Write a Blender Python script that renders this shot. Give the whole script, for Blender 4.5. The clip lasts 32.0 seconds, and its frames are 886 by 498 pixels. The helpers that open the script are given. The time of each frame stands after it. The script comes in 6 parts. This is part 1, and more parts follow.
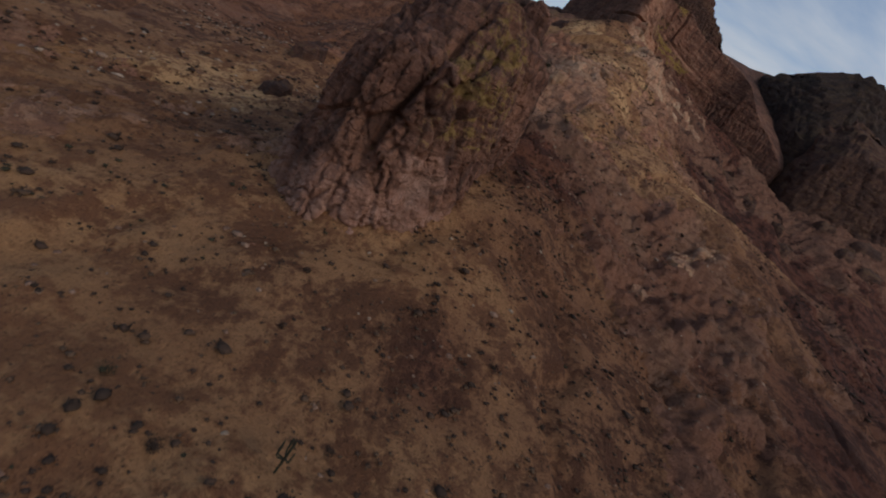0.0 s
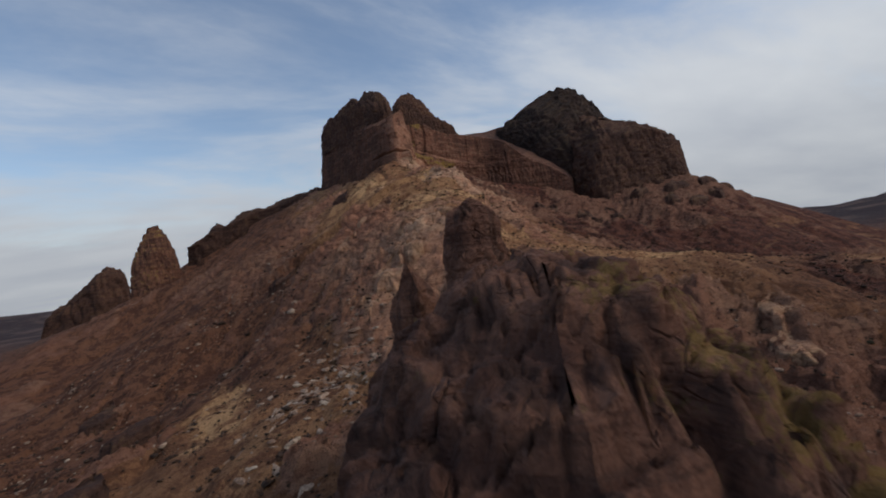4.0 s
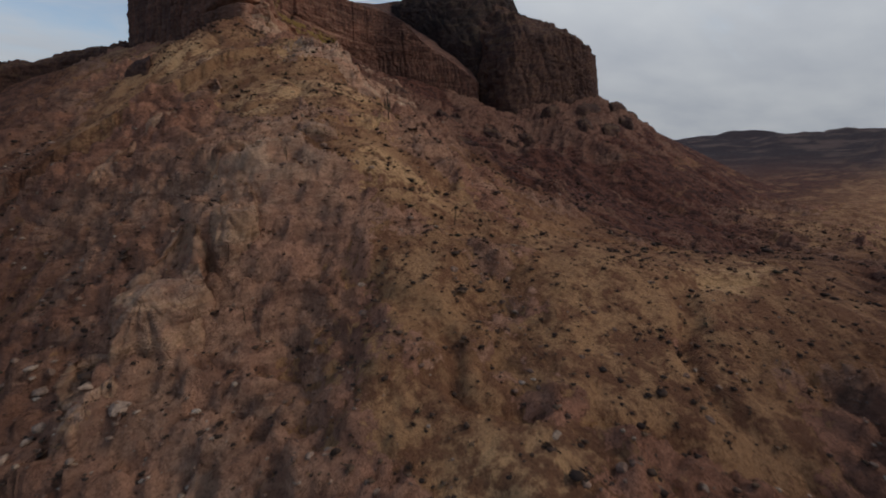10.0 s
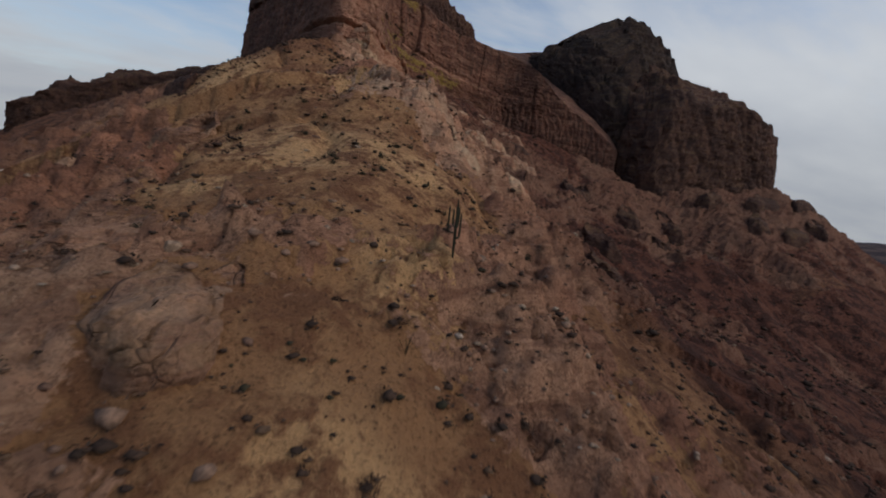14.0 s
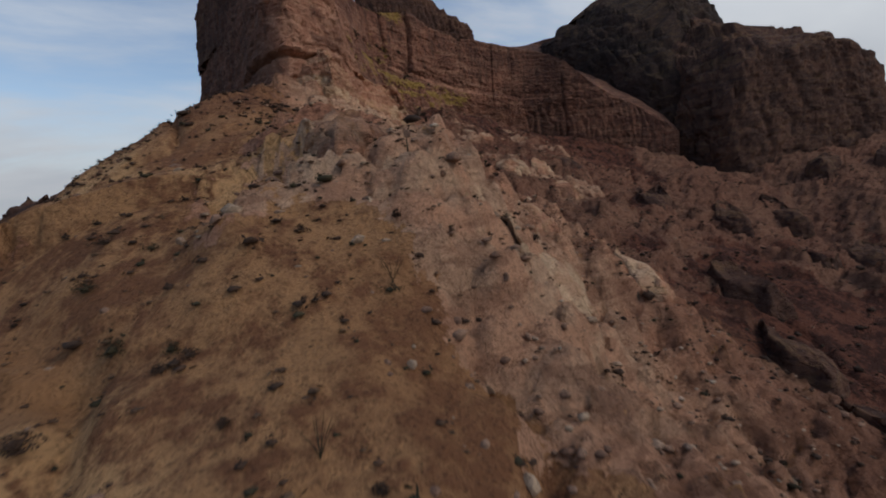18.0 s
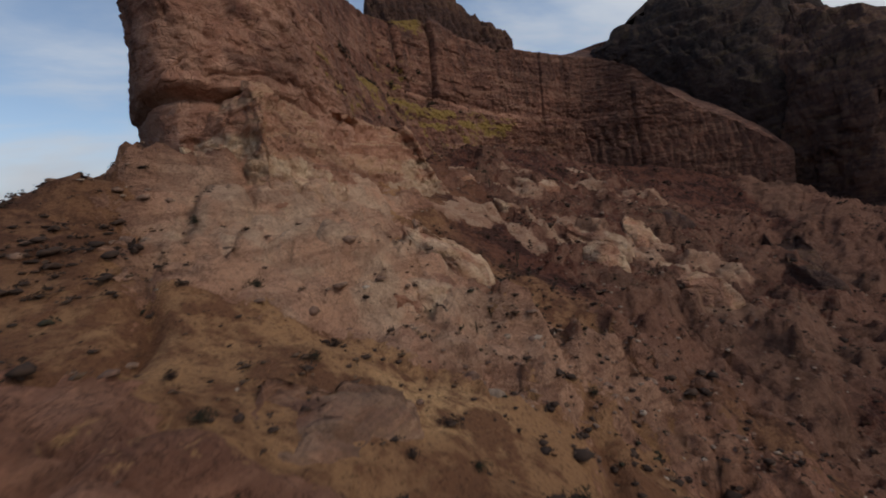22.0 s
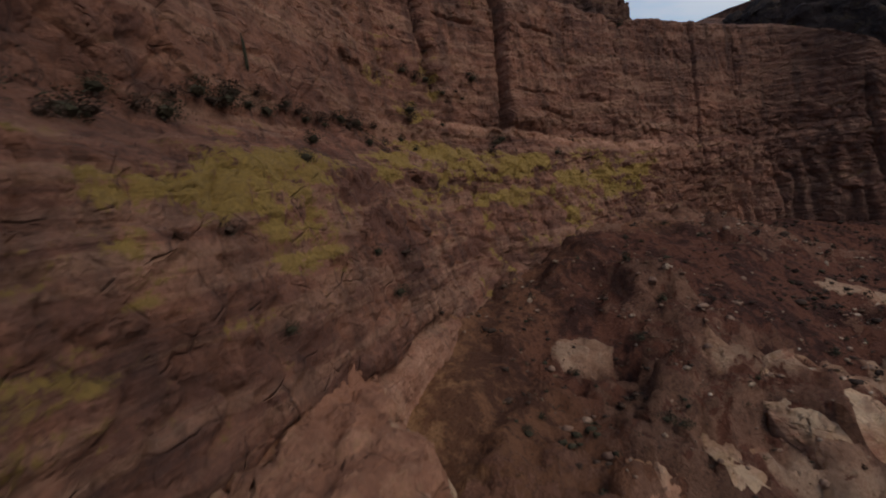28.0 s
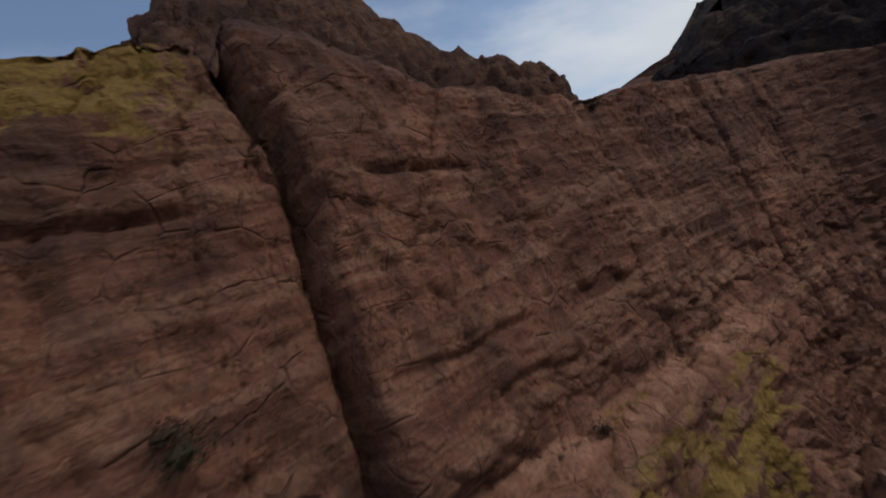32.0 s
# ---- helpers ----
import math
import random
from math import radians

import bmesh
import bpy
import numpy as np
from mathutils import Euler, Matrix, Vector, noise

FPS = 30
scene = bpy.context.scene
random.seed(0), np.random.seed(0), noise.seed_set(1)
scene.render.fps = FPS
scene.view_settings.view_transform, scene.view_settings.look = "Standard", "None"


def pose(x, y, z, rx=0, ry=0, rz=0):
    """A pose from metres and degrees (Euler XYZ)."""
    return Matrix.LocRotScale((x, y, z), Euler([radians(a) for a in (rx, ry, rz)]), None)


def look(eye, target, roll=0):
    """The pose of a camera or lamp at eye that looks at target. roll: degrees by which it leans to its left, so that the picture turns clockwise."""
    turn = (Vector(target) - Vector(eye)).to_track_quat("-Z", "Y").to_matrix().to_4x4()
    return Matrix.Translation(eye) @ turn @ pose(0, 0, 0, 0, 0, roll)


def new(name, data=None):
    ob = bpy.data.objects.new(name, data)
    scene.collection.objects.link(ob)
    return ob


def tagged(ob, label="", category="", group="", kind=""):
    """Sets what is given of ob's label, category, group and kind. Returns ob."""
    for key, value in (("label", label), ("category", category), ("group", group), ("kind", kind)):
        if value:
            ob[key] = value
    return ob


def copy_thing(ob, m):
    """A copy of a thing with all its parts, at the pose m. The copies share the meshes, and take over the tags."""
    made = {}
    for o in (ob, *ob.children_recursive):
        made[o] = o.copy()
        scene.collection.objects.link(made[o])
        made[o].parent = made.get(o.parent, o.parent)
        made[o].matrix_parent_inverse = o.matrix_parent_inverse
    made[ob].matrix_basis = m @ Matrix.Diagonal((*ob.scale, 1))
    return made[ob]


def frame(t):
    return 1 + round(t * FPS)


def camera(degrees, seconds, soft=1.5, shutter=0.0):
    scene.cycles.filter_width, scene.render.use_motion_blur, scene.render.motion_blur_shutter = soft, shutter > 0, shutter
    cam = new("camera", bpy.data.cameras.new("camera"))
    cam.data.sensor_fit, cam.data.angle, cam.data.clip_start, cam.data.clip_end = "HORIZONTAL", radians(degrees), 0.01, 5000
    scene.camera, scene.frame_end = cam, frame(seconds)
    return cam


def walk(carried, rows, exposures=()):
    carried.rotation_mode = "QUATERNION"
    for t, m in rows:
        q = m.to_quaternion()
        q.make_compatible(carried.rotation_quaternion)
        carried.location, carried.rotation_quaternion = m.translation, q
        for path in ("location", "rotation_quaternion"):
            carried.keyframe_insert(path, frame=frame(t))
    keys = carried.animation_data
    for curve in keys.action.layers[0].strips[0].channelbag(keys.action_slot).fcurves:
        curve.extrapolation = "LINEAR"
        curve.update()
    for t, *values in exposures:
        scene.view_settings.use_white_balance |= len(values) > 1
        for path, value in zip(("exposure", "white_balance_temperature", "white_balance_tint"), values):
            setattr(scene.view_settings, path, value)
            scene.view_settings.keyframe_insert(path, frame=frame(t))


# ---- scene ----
cam = camera(89.1, 32.0, 1.9, 0.28)
METRES, EYE, TILT, LEAN, TURN = 800.0, 150.0, -23.08, -30.58, 0.0
EXPOSURES = [(0.0, -1.26), (1.2, -1.22), (3.0, -1.1), (6.0, -1.28), (8.0, -1.32), (13.0, -1.27), (18.0, -1.14), (24.0, -1.13), (29.0, -1.06), (32.0, -1.06)]
ROWS = [
    (0.0, 0.0, 0.0, 0.0, 0.0, 0.0, -0.0),
    (0.5, -0.0044, 0.013, 0.004, -3.04, 0.9, 6.36),
    (1.0, -0.0089, 0.0272, 0.0108, -6.07, 5.28, 13.63),
    (1.5, -0.0127, 0.0419, 0.0204, -9.19, 9.58, 22.23),
    (2.0, -0.0147, 0.0559, 0.0322, -11.38, 13.75, 31.41),
    (2.5, -0.0144, 0.0687, 0.0453, -12.61, 14.44, 39.43),
    (3.0, -0.0118, 0.0805, 0.0584, -12.64, 14.89, 40.82),
    (3.5, -0.0082, 0.0916, 0.0701, -12.51, 14.62, 41.74),
    (5.5, 0.0106, 0.1327, 0.1026, -20.54, 3.86, 49.13),
    (6.0, 0.0165, 0.1425, 0.108, -21.4, -1.04, 49.27),
    (6.5, 0.0221, 0.1527, 0.1118, -27.34, -8.0, 47.53),
    (7.0, 0.0276, 0.1632, 0.1145, -33.53, -14.48, 45.06),
    (7.5, 0.0331, 0.1739, 0.116, -37.97, -20.07, 42.4),
    (8.0, 0.0389, 0.185, 0.1166, -38.81, -20.08, 40.83),
    (8.5, 0.0456, 0.1966, 0.1174, -37.83, -17.86, 40.41),
    (9.0, 0.054, 0.2085, 0.1189, -36.38, -15.77, 39.59),
    (9.5, 0.0633, 0.2209, 0.1209, -35.38, -14.37, 38.81),
    (10.0, 0.0733, 0.2336, 0.1233, -34.77, -13.9, 39.03),
    (10.5, 0.0835, 0.2466, 0.1258, -34.43, -13.33, 40.56),
    (11.0, 0.0941, 0.2599, 0.1285, -34.02, -12.37, 41.54),
    (11.5, 0.105, 0.2735, 0.1312, -33.2, -10.95, 41.98),
    (12.0, 0.1161, 0.2872, 0.1338, -31.25, -9.26, 42.31),
    (12.5, 0.1272, 0.3007, 0.1367, -27.16, -6.26, 41.33),
    (13.0, 0.1382, 0.3142, 0.1397, -23.24, -3.53, 37.6),
    (13.5, 0.1485, 0.3279, 0.1427, -20.13, -0.89, 32.48),
    (14.0, 0.158, 0.3416, 0.1462, -18.25, 1.19, 29.09),
    (14.5, 0.1666, 0.3552, 0.1502, -17.29, 2.86, 28.09),
    (16.5, 0.1951, 0.4065, 0.1708, -10.55, 7.5, 34.89),
    (17.0, 0.202, 0.4193, 0.1776, -10.38, 7.59, 37.42),
    (17.5, 0.2091, 0.4322, 0.185, -10.94, 7.17, 39.4),
    (18.0, 0.2164, 0.445, 0.1924, -11.33, 6.8, 41.11),
    (18.5, 0.2237, 0.4579, 0.1995, -11.01, 7.29, 41.39),
    (19.0, 0.231, 0.4706, 0.2063, -10.38, 7.88, 40.96),
    (19.5, 0.2381, 0.4834, 0.2128, -9.54, 8.57, 40.66),
    (20.0, 0.2452, 0.496, 0.2192, -9.4, 8.84, 41.7),
    (20.5, 0.2526, 0.5084, 0.2258, -8.22, 9.77, 42.1),
    (21.0, 0.2601, 0.5207, 0.2323, -6.84, 11.35, 42.4),
    (21.5, 0.2679, 0.5326, 0.2389, -6.05, 11.96, 42.53),
    (22.0, 0.2755, 0.544, 0.2452, -5.07, 12.65, 42.39),
    (22.5, 0.2832, 0.5557, 0.2514, -4.15, 12.57, 42.02),
    (23.0, 0.2908, 0.5674, 0.2575, -2.88, 13.05, 39.35),
    (23.5, 0.2982, 0.5792, 0.2638, -0.27, 14.67, 33.0),
    (24.0, 0.3052, 0.591, 0.2705, 1.81, 16.0, 30.82),
    (24.5, 0.3115, 0.6027, 0.2775, 2.18, 16.5, 32.23),
    (25.0, 0.3175, 0.6142, 0.2847, 2.44, 16.89, 33.16),
    (25.5, 0.3234, 0.6256, 0.2925, 2.63, 16.82, 34.11),
    (27.5, 0.3465, 0.6695, 0.3195, 4.24, 17.37, 39.33),
    (28.0, 0.3525, 0.6815, 0.3272, 4.74, 17.77, 41.0),
    (28.5, 0.3588, 0.6935, 0.3346, 4.94, 17.92, 43.79),
    (29.0, 0.3658, 0.7056, 0.3418, 5.08, 18.02, 47.12),
    (29.5, 0.3734, 0.7179, 0.3488, 5.0, 18.37, 50.95),
    (30.0, 0.382, 0.7303, 0.3552, 5.23, 20.77, 53.58),
    (30.5, 0.3917, 0.7428, 0.3615, 5.25, 25.49, 56.01),
    (31.0, 0.4025, 0.7546, 0.3673, 6.07, 27.48, 56.73),
    (31.5, 0.4137, 0.7659, 0.3724, 6.4, 28.79, 56.6),
    (32.0, 0.4256, 0.7766, 0.377, 7.44, 31.93, 56.23),
]
walk(cam, [(t, pose(0, 0, EYE, TILT, LEAN, TURN) @ pose(METRES * x, METRES * y, METRES * z, 90 + pitch, roll, yaw)) for t, x, y, z, yaw, pitch, roll in ROWS],
     exposures=EXPOSURES)

# ---- sky, sun ----
world = bpy.data.worlds.new("sky")
scene.world = world
world.use_nodes = True
wn, wl = world.node_tree.nodes, world.node_tree.links
wn.clear()
SUN_AZ, SUN_EL = 128.0, 42.0   # degrees from north (y) towards east (x)
sky = wn.new("ShaderNodeTexSky")
sky.sky_type = "NISHITA"
sky.sun_disc = False
sky.sun_elevation, sky.sun_rotation = radians(SUN_EL), radians(SUN_AZ)
sky.air_density, sky.dust_density = 1.0, 1.5
wco = wn.new("ShaderNodeTexCoord")
wsep = wn.new("ShaderNodeSeparateXYZ")
wl.new(wco.outputs["Generated"], wsep.inputs[0])
# cloud sheet seen in perspective: direction divided by its height
wdiv = wn.new("ShaderNodeMath"); wdiv.operation = "ADD"; wdiv.inputs[1].default_value = 0.22
wl.new(wsep.outputs["Z"], wdiv.inputs[0])
wmax = wn.new("ShaderNodeMath"); wmax.operation = "MAXIMUM"; wmax.inputs[1].default_value = 0.075
wl.new(wdiv.outputs[0], wmax.inputs[0])
wvec = wn.new("ShaderNodeVectorMath"); wvec.operation = "DIVIDE"
wl.new(wco.outputs["Generated"], wvec.inputs[0]); wl.new(wmax.outputs[0], wvec.inputs[1])
wmap = wn.new("ShaderNodeMapping"); wmap.inputs["Scale"].default_value = (0.55, 1.0, 0.0); wmap.inputs["Rotation"].default_value = (0, 0, radians(35)); wmap.inputs["Location"].default_value = (0.9, 0.35, 0)
wl.new(wvec.outputs[0], wmap.inputs["Vector"])
wnoise = wn.new("ShaderNodeTexNoise"); wnoise.inputs["Scale"].default_value = 1.25; wnoise.inputs["Detail"].default_value = 8; wnoise.inputs["Roughness"].default_value = 0.58; wnoise.inputs["Distortion"].default_value = 0.35
wl.new(wmap.outputs[0], wnoise.inputs["Vector"])
# more cloud towards the east and the horizon
wdot = wn.new("ShaderNodeVectorMath"); wdot.operation = "DOT_PRODUCT"; wdot.inputs[1].default_value = (0.15, -0.03, -0.22)
wl.new(wco.outputs["Generated"], wdot.inputs[0])
wadd = wn.new("ShaderNodeMath"); wadd.operation = "ADD"
wl.new(wnoise.outputs["Fac"], wadd.inputs[0]); wl.new(wdot.outputs["Value"], wadd.inputs[1])
wramp = wn.new("ShaderNodeMapRange"); wramp.interpolation_type = "SMOOTHSTEP"
wramp.inputs["From Min"].default_value, wramp.inputs["From Max"].default_value = 0.30, 0.62
# a veil of grey cloud low over the horizon
wlow = wn.new("ShaderNodeMapRange"); wlow.interpolation_type = "SMOOTHSTEP"
for wkey, wval in (("From Min", -0.02), ("From Max", 0.24), ("To Min", 0.26), ("To Max", 0.0)):
    wlow.inputs[wkey].default_value = wval
wl.new(wsep.outputs["Z"], wlow.inputs["Value"])
wsum = wn.new("ShaderNodeMath"); wsum.operation = "ADD"
wl.new(wadd.outputs[0], wsum.inputs[0]); wl.new(wlow.outputs[0], wsum.inputs[1])
wl.new(wsum.outputs[0], wramp.inputs["Value"])
wblue = wn.new("ShaderNodeMix"); wblue.data_type = "RGBA"
wl.new(wramp.outputs[0], wblue.inputs["Factor"])
wn2 = wn.new("ShaderNodeTexNoise"); wn2.inputs["Scale"].default_value = 2.6; wn2.inputs["Detail"].default_value = 5
wl.new(wmap.outputs[0], wn2.inputs["Vector"])
wcl = wn.new("ShaderNodeMix"); wcl.data_type = "RGBA"
wl.new(wn2.outputs["Fac"], wcl.inputs["Factor"])
wcl.inputs["A"].default_value, wcl.inputs["B"].default_value = (9.2, 10.1, 11.8, 1), (15.6, 16.3, 17.0, 1)
wdim = wn.new("ShaderNodeMapRange"); wdim.interpolation_type = "SMOOTHSTEP"
for wkey, wval in (("From Min", -0.02), ("From Max", 0.34), ("To Min", 0.74), ("To Max", 1.03)):
    wdim.inputs[wkey].default_value = wval
wl.new(wsep.outputs["Z"], wdim.inputs["Value"])
wlit = wn.new("ShaderNodeVectorMath"); wlit.operation = "SCALE"
wl.new(wcl.outputs["Result"], wlit.inputs[0]); wl.new(wdim.outputs[0], wlit.inputs["Scale"])
wl.new(wlit.outputs[0], wblue.inputs["B"])
wgain = wn.new("ShaderNodeMix"); wgain.data_type = "RGBA"; wgain.blend_type = "MULTIPLY"; wgain.inputs["Factor"].default_value = 1.0
wgain.inputs["B"].default_value = (3.3, 3.2, 3.1, 1)
wl.new(sky.outputs["Color"], wgain.inputs["A"])
wl.new(wgain.outputs["Result"], wblue.inputs["A"])
wbg = wn.new("ShaderNodeBackground"); wbg.inputs["Strength"].default_value = 0.098
wl.new(wblue.outputs["Result"], wbg.inputs["Color"])
wout = wn.new("ShaderNodeOutputWorld")
wl.new(wbg.outputs[0], wout.inputs[0])
sun = new("sun", bpy.data.lights.new("sun", "SUN"))
sun.data.energy, sun.data.angle, sun.data.color = 1.75, radians(12), (1.0, 0.90, 0.77)
az, el = radians(SUN_AZ), radians(SUN_EL)
sun.matrix_world = look((0, 0, 900), (-math.sin(az) * math.cos(el), -math.cos(az) * math.cos(el), 900 - math.sin(el)))


# ---- noise on arrays ----
RNG = np.random.RandomState(7)
TABLE = RNG.rand(1 << 16).astype(np.float32)


def lattice(ix, iy, iz):
    h = (ix * 374761393 + iy * 668265263 + iz * 1274126177) & 0xFFFFFFFF
    h = ((h ^ (h >> 13)) * 1103515245) & 0xFFFFFFFF
    return TABLE[(h ^ (h >> 16)) & 0xFFFF]


def vnoise(x, y, z=0.0):
    """Smooth noise, -1 to 1."""
    x, y, z = np.broadcast_arrays(np.asarray(x, float), np.asarray(y, float), np.asarray(z, float))
    fx, fy, fz = np.floor(x), np.floor(y), np.floor(z)
    ix, iy, iz = fx.astype(np.int64), fy.astype(np.int64), fz.astype(np.int64)
    u, v, w = x - fx, y - fy, z - fz
    u, v, w = (q * q * q * (q * (q * 6 - 15) + 10) for q in (u, v, w))
    out = 0.0
    for a in (0, 1):
        for b in (0, 1):
            for c in (0, 1):
                out = out + lattice(ix + a, iy + b, iz + c) * (u if a else 1 - u) * (v if b else 1 - v) * (w if c else 1 - w)
    return out * 2 - 1


def fbm(x, y, z=0.0, octaves=5, gain=0.5):
    out, amp, total = 0.0, 1.0, 0.0
    for k in range(octaves):
        out = out + amp * vnoise(x + 17.3 * k, y - 9.1 * k, np.asarray(z) + 5.7 * k)
        total += amp
        amp *= gain
        x, y, z = x * 2.03, y * 2.03, np.asarray(z) * 2.03
    return out / total


def ridged(x, y, z=0.0, octaves=4):
    out, amp, total = 0.0, 1.0, 0.0
    for k in range(octaves):
        out = out + amp * (1 - 2 * np.abs(vnoise(x + 31.7 * k, y + 3.3 * k, np.asarray(z) + 2.9 * k)))
        total += amp
        amp *= 0.5
        x, y, z = x * 2.1, y * 2.1, np.asarray(z) * 2.1
    return out / total


def cells(x, y, z):
    """Rock blocks: distance to the joint between the two nearest of scattered seeds, and the block's own random number."""
    ix, iy, iz = (np.floor(q).astype(np.int64) for q in (x, y, z))
    f1, f2, who = np.full(x.shape, 9.0), np.full(x.shape, 9.0), np.zeros(x.shape)
    for a in (-1, 0, 1):
        for b in (-1, 0, 1):
            for c in (-1, 0, 1):
                jx, jy, jz = ix + a, iy + b, iz + c
                r1 = lattice(jx, jy, jz)
                r2, r3 = lattice(jx + 911, jy, jz), lattice(jx, jy + 677, jz)
                d = np.sqrt((jx + 0.1 + 0.8 * r1 - x) ** 2 + (jy + 0.1 + 0.8 * r2 - y) ** 2 + (jz + 0.1 + 0.8 * r3 - z) ** 2)
                first = d < f1
                f2 = np.where(first, f1, np.minimum(f2, d))
                who = np.where(first, (r1 * 7.13 + r2 * 3.7) % 1.0, who)
                f1 = np.where(first, d, f1)
    return f2 - f1, who


def step(a, b, v):
    q = np.clip((v - a) / (b - a), 0, 1)
    return q * q * (3 - 2 * q)

# ---- the lie of the land: ridges with a crest line and a fall to either side ----
def ridge_height(x, y, crest, soft=12.0):
    """Height of a ridge: crest rows of x, y, z and the fall (rise over run) to its left and right."""
    best, out = np.full(x.shape, 1e9), np.full(x.shape, -1e3)
    for (x0, y0, z0, l0, r0), (x1, y1, z1, l1, r1) in zip(crest[:-1], crest[1:]):
        ex, ey = x1 - x0, y1 - y0
        f = np.clip(((x - x0) * ex + (y - y0) * ey) / (ex * ex + ey * ey), 0, 1)
        dx, dy = x - x0 - f * ex, y - y0 - f * ey
        d = np.hypot(dx, dy)
        side = (ex * dy - ey * dx) / (math.hypot(ex, ey) * (d + 1e-6))
        w = 0.5 + 0.5 * np.clip(side * 2.0, -1, 1)
        fall = (l0 + f * (l1 - l0)) * w + (r0 + f * (r1 - r0)) * (1 - w)
        z = z0 + f * (z1 - z0) - fall * (np.sqrt(d * d + soft * soft) - soft)
        near = d < best
        best, out = np.where(near, d, best), np.where(near, z, out)
    return out


SPUR = [(-10, -160, 78, .12, .16), (25, 60, 103, .12, .10), (32, 115, 124, .35, .2), (48, 165, 140, .42, .24),
        (66, 210, 152, .42, .2), (88, 258, 158, .5, .25), (104, 312, 185, .45, .4), (120, 352, 201, .45, .42),
        (136, 395, 219, .4, .5), (152, 425, 232, .45, .5), (164, 457, 253, .55, .5), (160, 505, 257, .6, .42),
        (160, 545, 270, .6, .45), (180, 575, 292, .75, .6)]
EAST_SPUR = [(100, 275, 162, .3, .3), (136, 270, 168, .3, .3), (172, 243, 163, .25, .3), (268, 246, 150, .3, .3), (380, 200, 120, .3, .3)]
TALUS = [(180, 575, 292, .8, .55), (222, 630, 297, .5, .5), (246, 675, 301, .5, .6), (284, 704, 306, .5, .6), (335, 739, 304, .5, .6),
         (390, 756, 295, .5, .56), (440, 742, 286, .5, .58), (478, 728, 276, .5, .62), (500, 700, 262, .5, .6)]
APRON = [(540, 665, 232, .2, .5), (620, 632, 248, .2, .5), (715, 620, 262, .2, .66), (795, 640, 246, .2, .62), (880, 632, 222, .3, .55), (927, 632, 214, .35, .5), (995, 632, 178, .35, .5), (1077, 632, 140, .35, .35), (1240, 610, 100, .2, .2)]
WEST_RANGE = [(150, 640, 285, .6, .9), (116, 840, 300, .55, .6), (30, 890, 272, .5, .4), (-60, 880, 222, .4, .4), (-110, 850, 186, .35, .4), (-190, 900, 150, .35, .4), (-270, 1200, 140, .3, .3), (-420, 1400, 100, .2, .2)]
MASSIF = [(230, 770, 335, .5, 1.2), (400, 900, 395, .5, 1.0), (560, 940, 436, .3, 1.0), (700, 900, 440, .4, 1.1), (900, 900, 330, .4, .8)]


def knolls(x, y, rows):
    z = np.zeros(x.shape)
    for cx, cy, h, r in rows:
        z += h * np.exp(-((x - cx) ** 2 + (y - cy) ** 2) / (2 * r * r))
    return z


def base_height(x, y):
    x, y = np.asarray(x, float), np.asarray(y, float)
    plain = 96 + 0.02 * np.clip(x, -400, 400) + 10 * np.clip((y - 100) / 500, -1, 1) - 8 * np.clip((-x - 40) / 200, 0, 1)
    k, z = 7.0, np.zeros(x.shape)
    parts = [plain] + [ridge_height(x, y, c) for c in (SPUR, EAST_SPUR, TALUS, APRON, WEST_RANGE, MASSIF)]
    top = np.max(parts, axis=0)
    for p in parts:
        z += np.exp((p - top) / k)
    return top + k * np.log(z) - 2.0


def land(x, y):
    return base_height(x, y) + knolls(x, y, HOLLOWS) + knolls(x, y, KNOLLS)


HOLLOWS = [(286, 499, -32, 70),
          (145, 169, -12, 70),
          (-20, 420, -16, 24),
          (509, 593, -13, 24),
          (203, 442, -16, 14),
          (256, 606, -9, 40),
          (287, 425, -11, 40),
          (-50, 184, -9, 40),
          (300, 330, -8, 24),
          (35, 271, -7, 24),
          (202, 549, -4, 24),
          (222, 424, -6, 24),
          (-20, 420, -6, 40),
          (100, 60, -4, 70),
          (534, 650, -5, 24),
          (108, 172, -4, 24)]
KNOLLS = [(145, 556, 8, 15), (116, 541, 6, 26), (126, 462, 4.5, 16), (166, 487, 4.5, 11), (82, 349, 13, 24),
          (86, 444, 9, 40),
          (190, 485, 10, 24),
          (415, 474, 13, 24),
          (423, 341, 12, 24),
          (434, 644, 8, 24),
          (172, 243, 6, 40),
          (39, 307, 7, 14),
          (229, 462, 7, 14),
          (122, 530, 5, 24),
          (20, 113, 5, 24),
          (286, 499, 5, 24),
          (58, 200, 5, 24),
          (415, 474, 5, 40)]


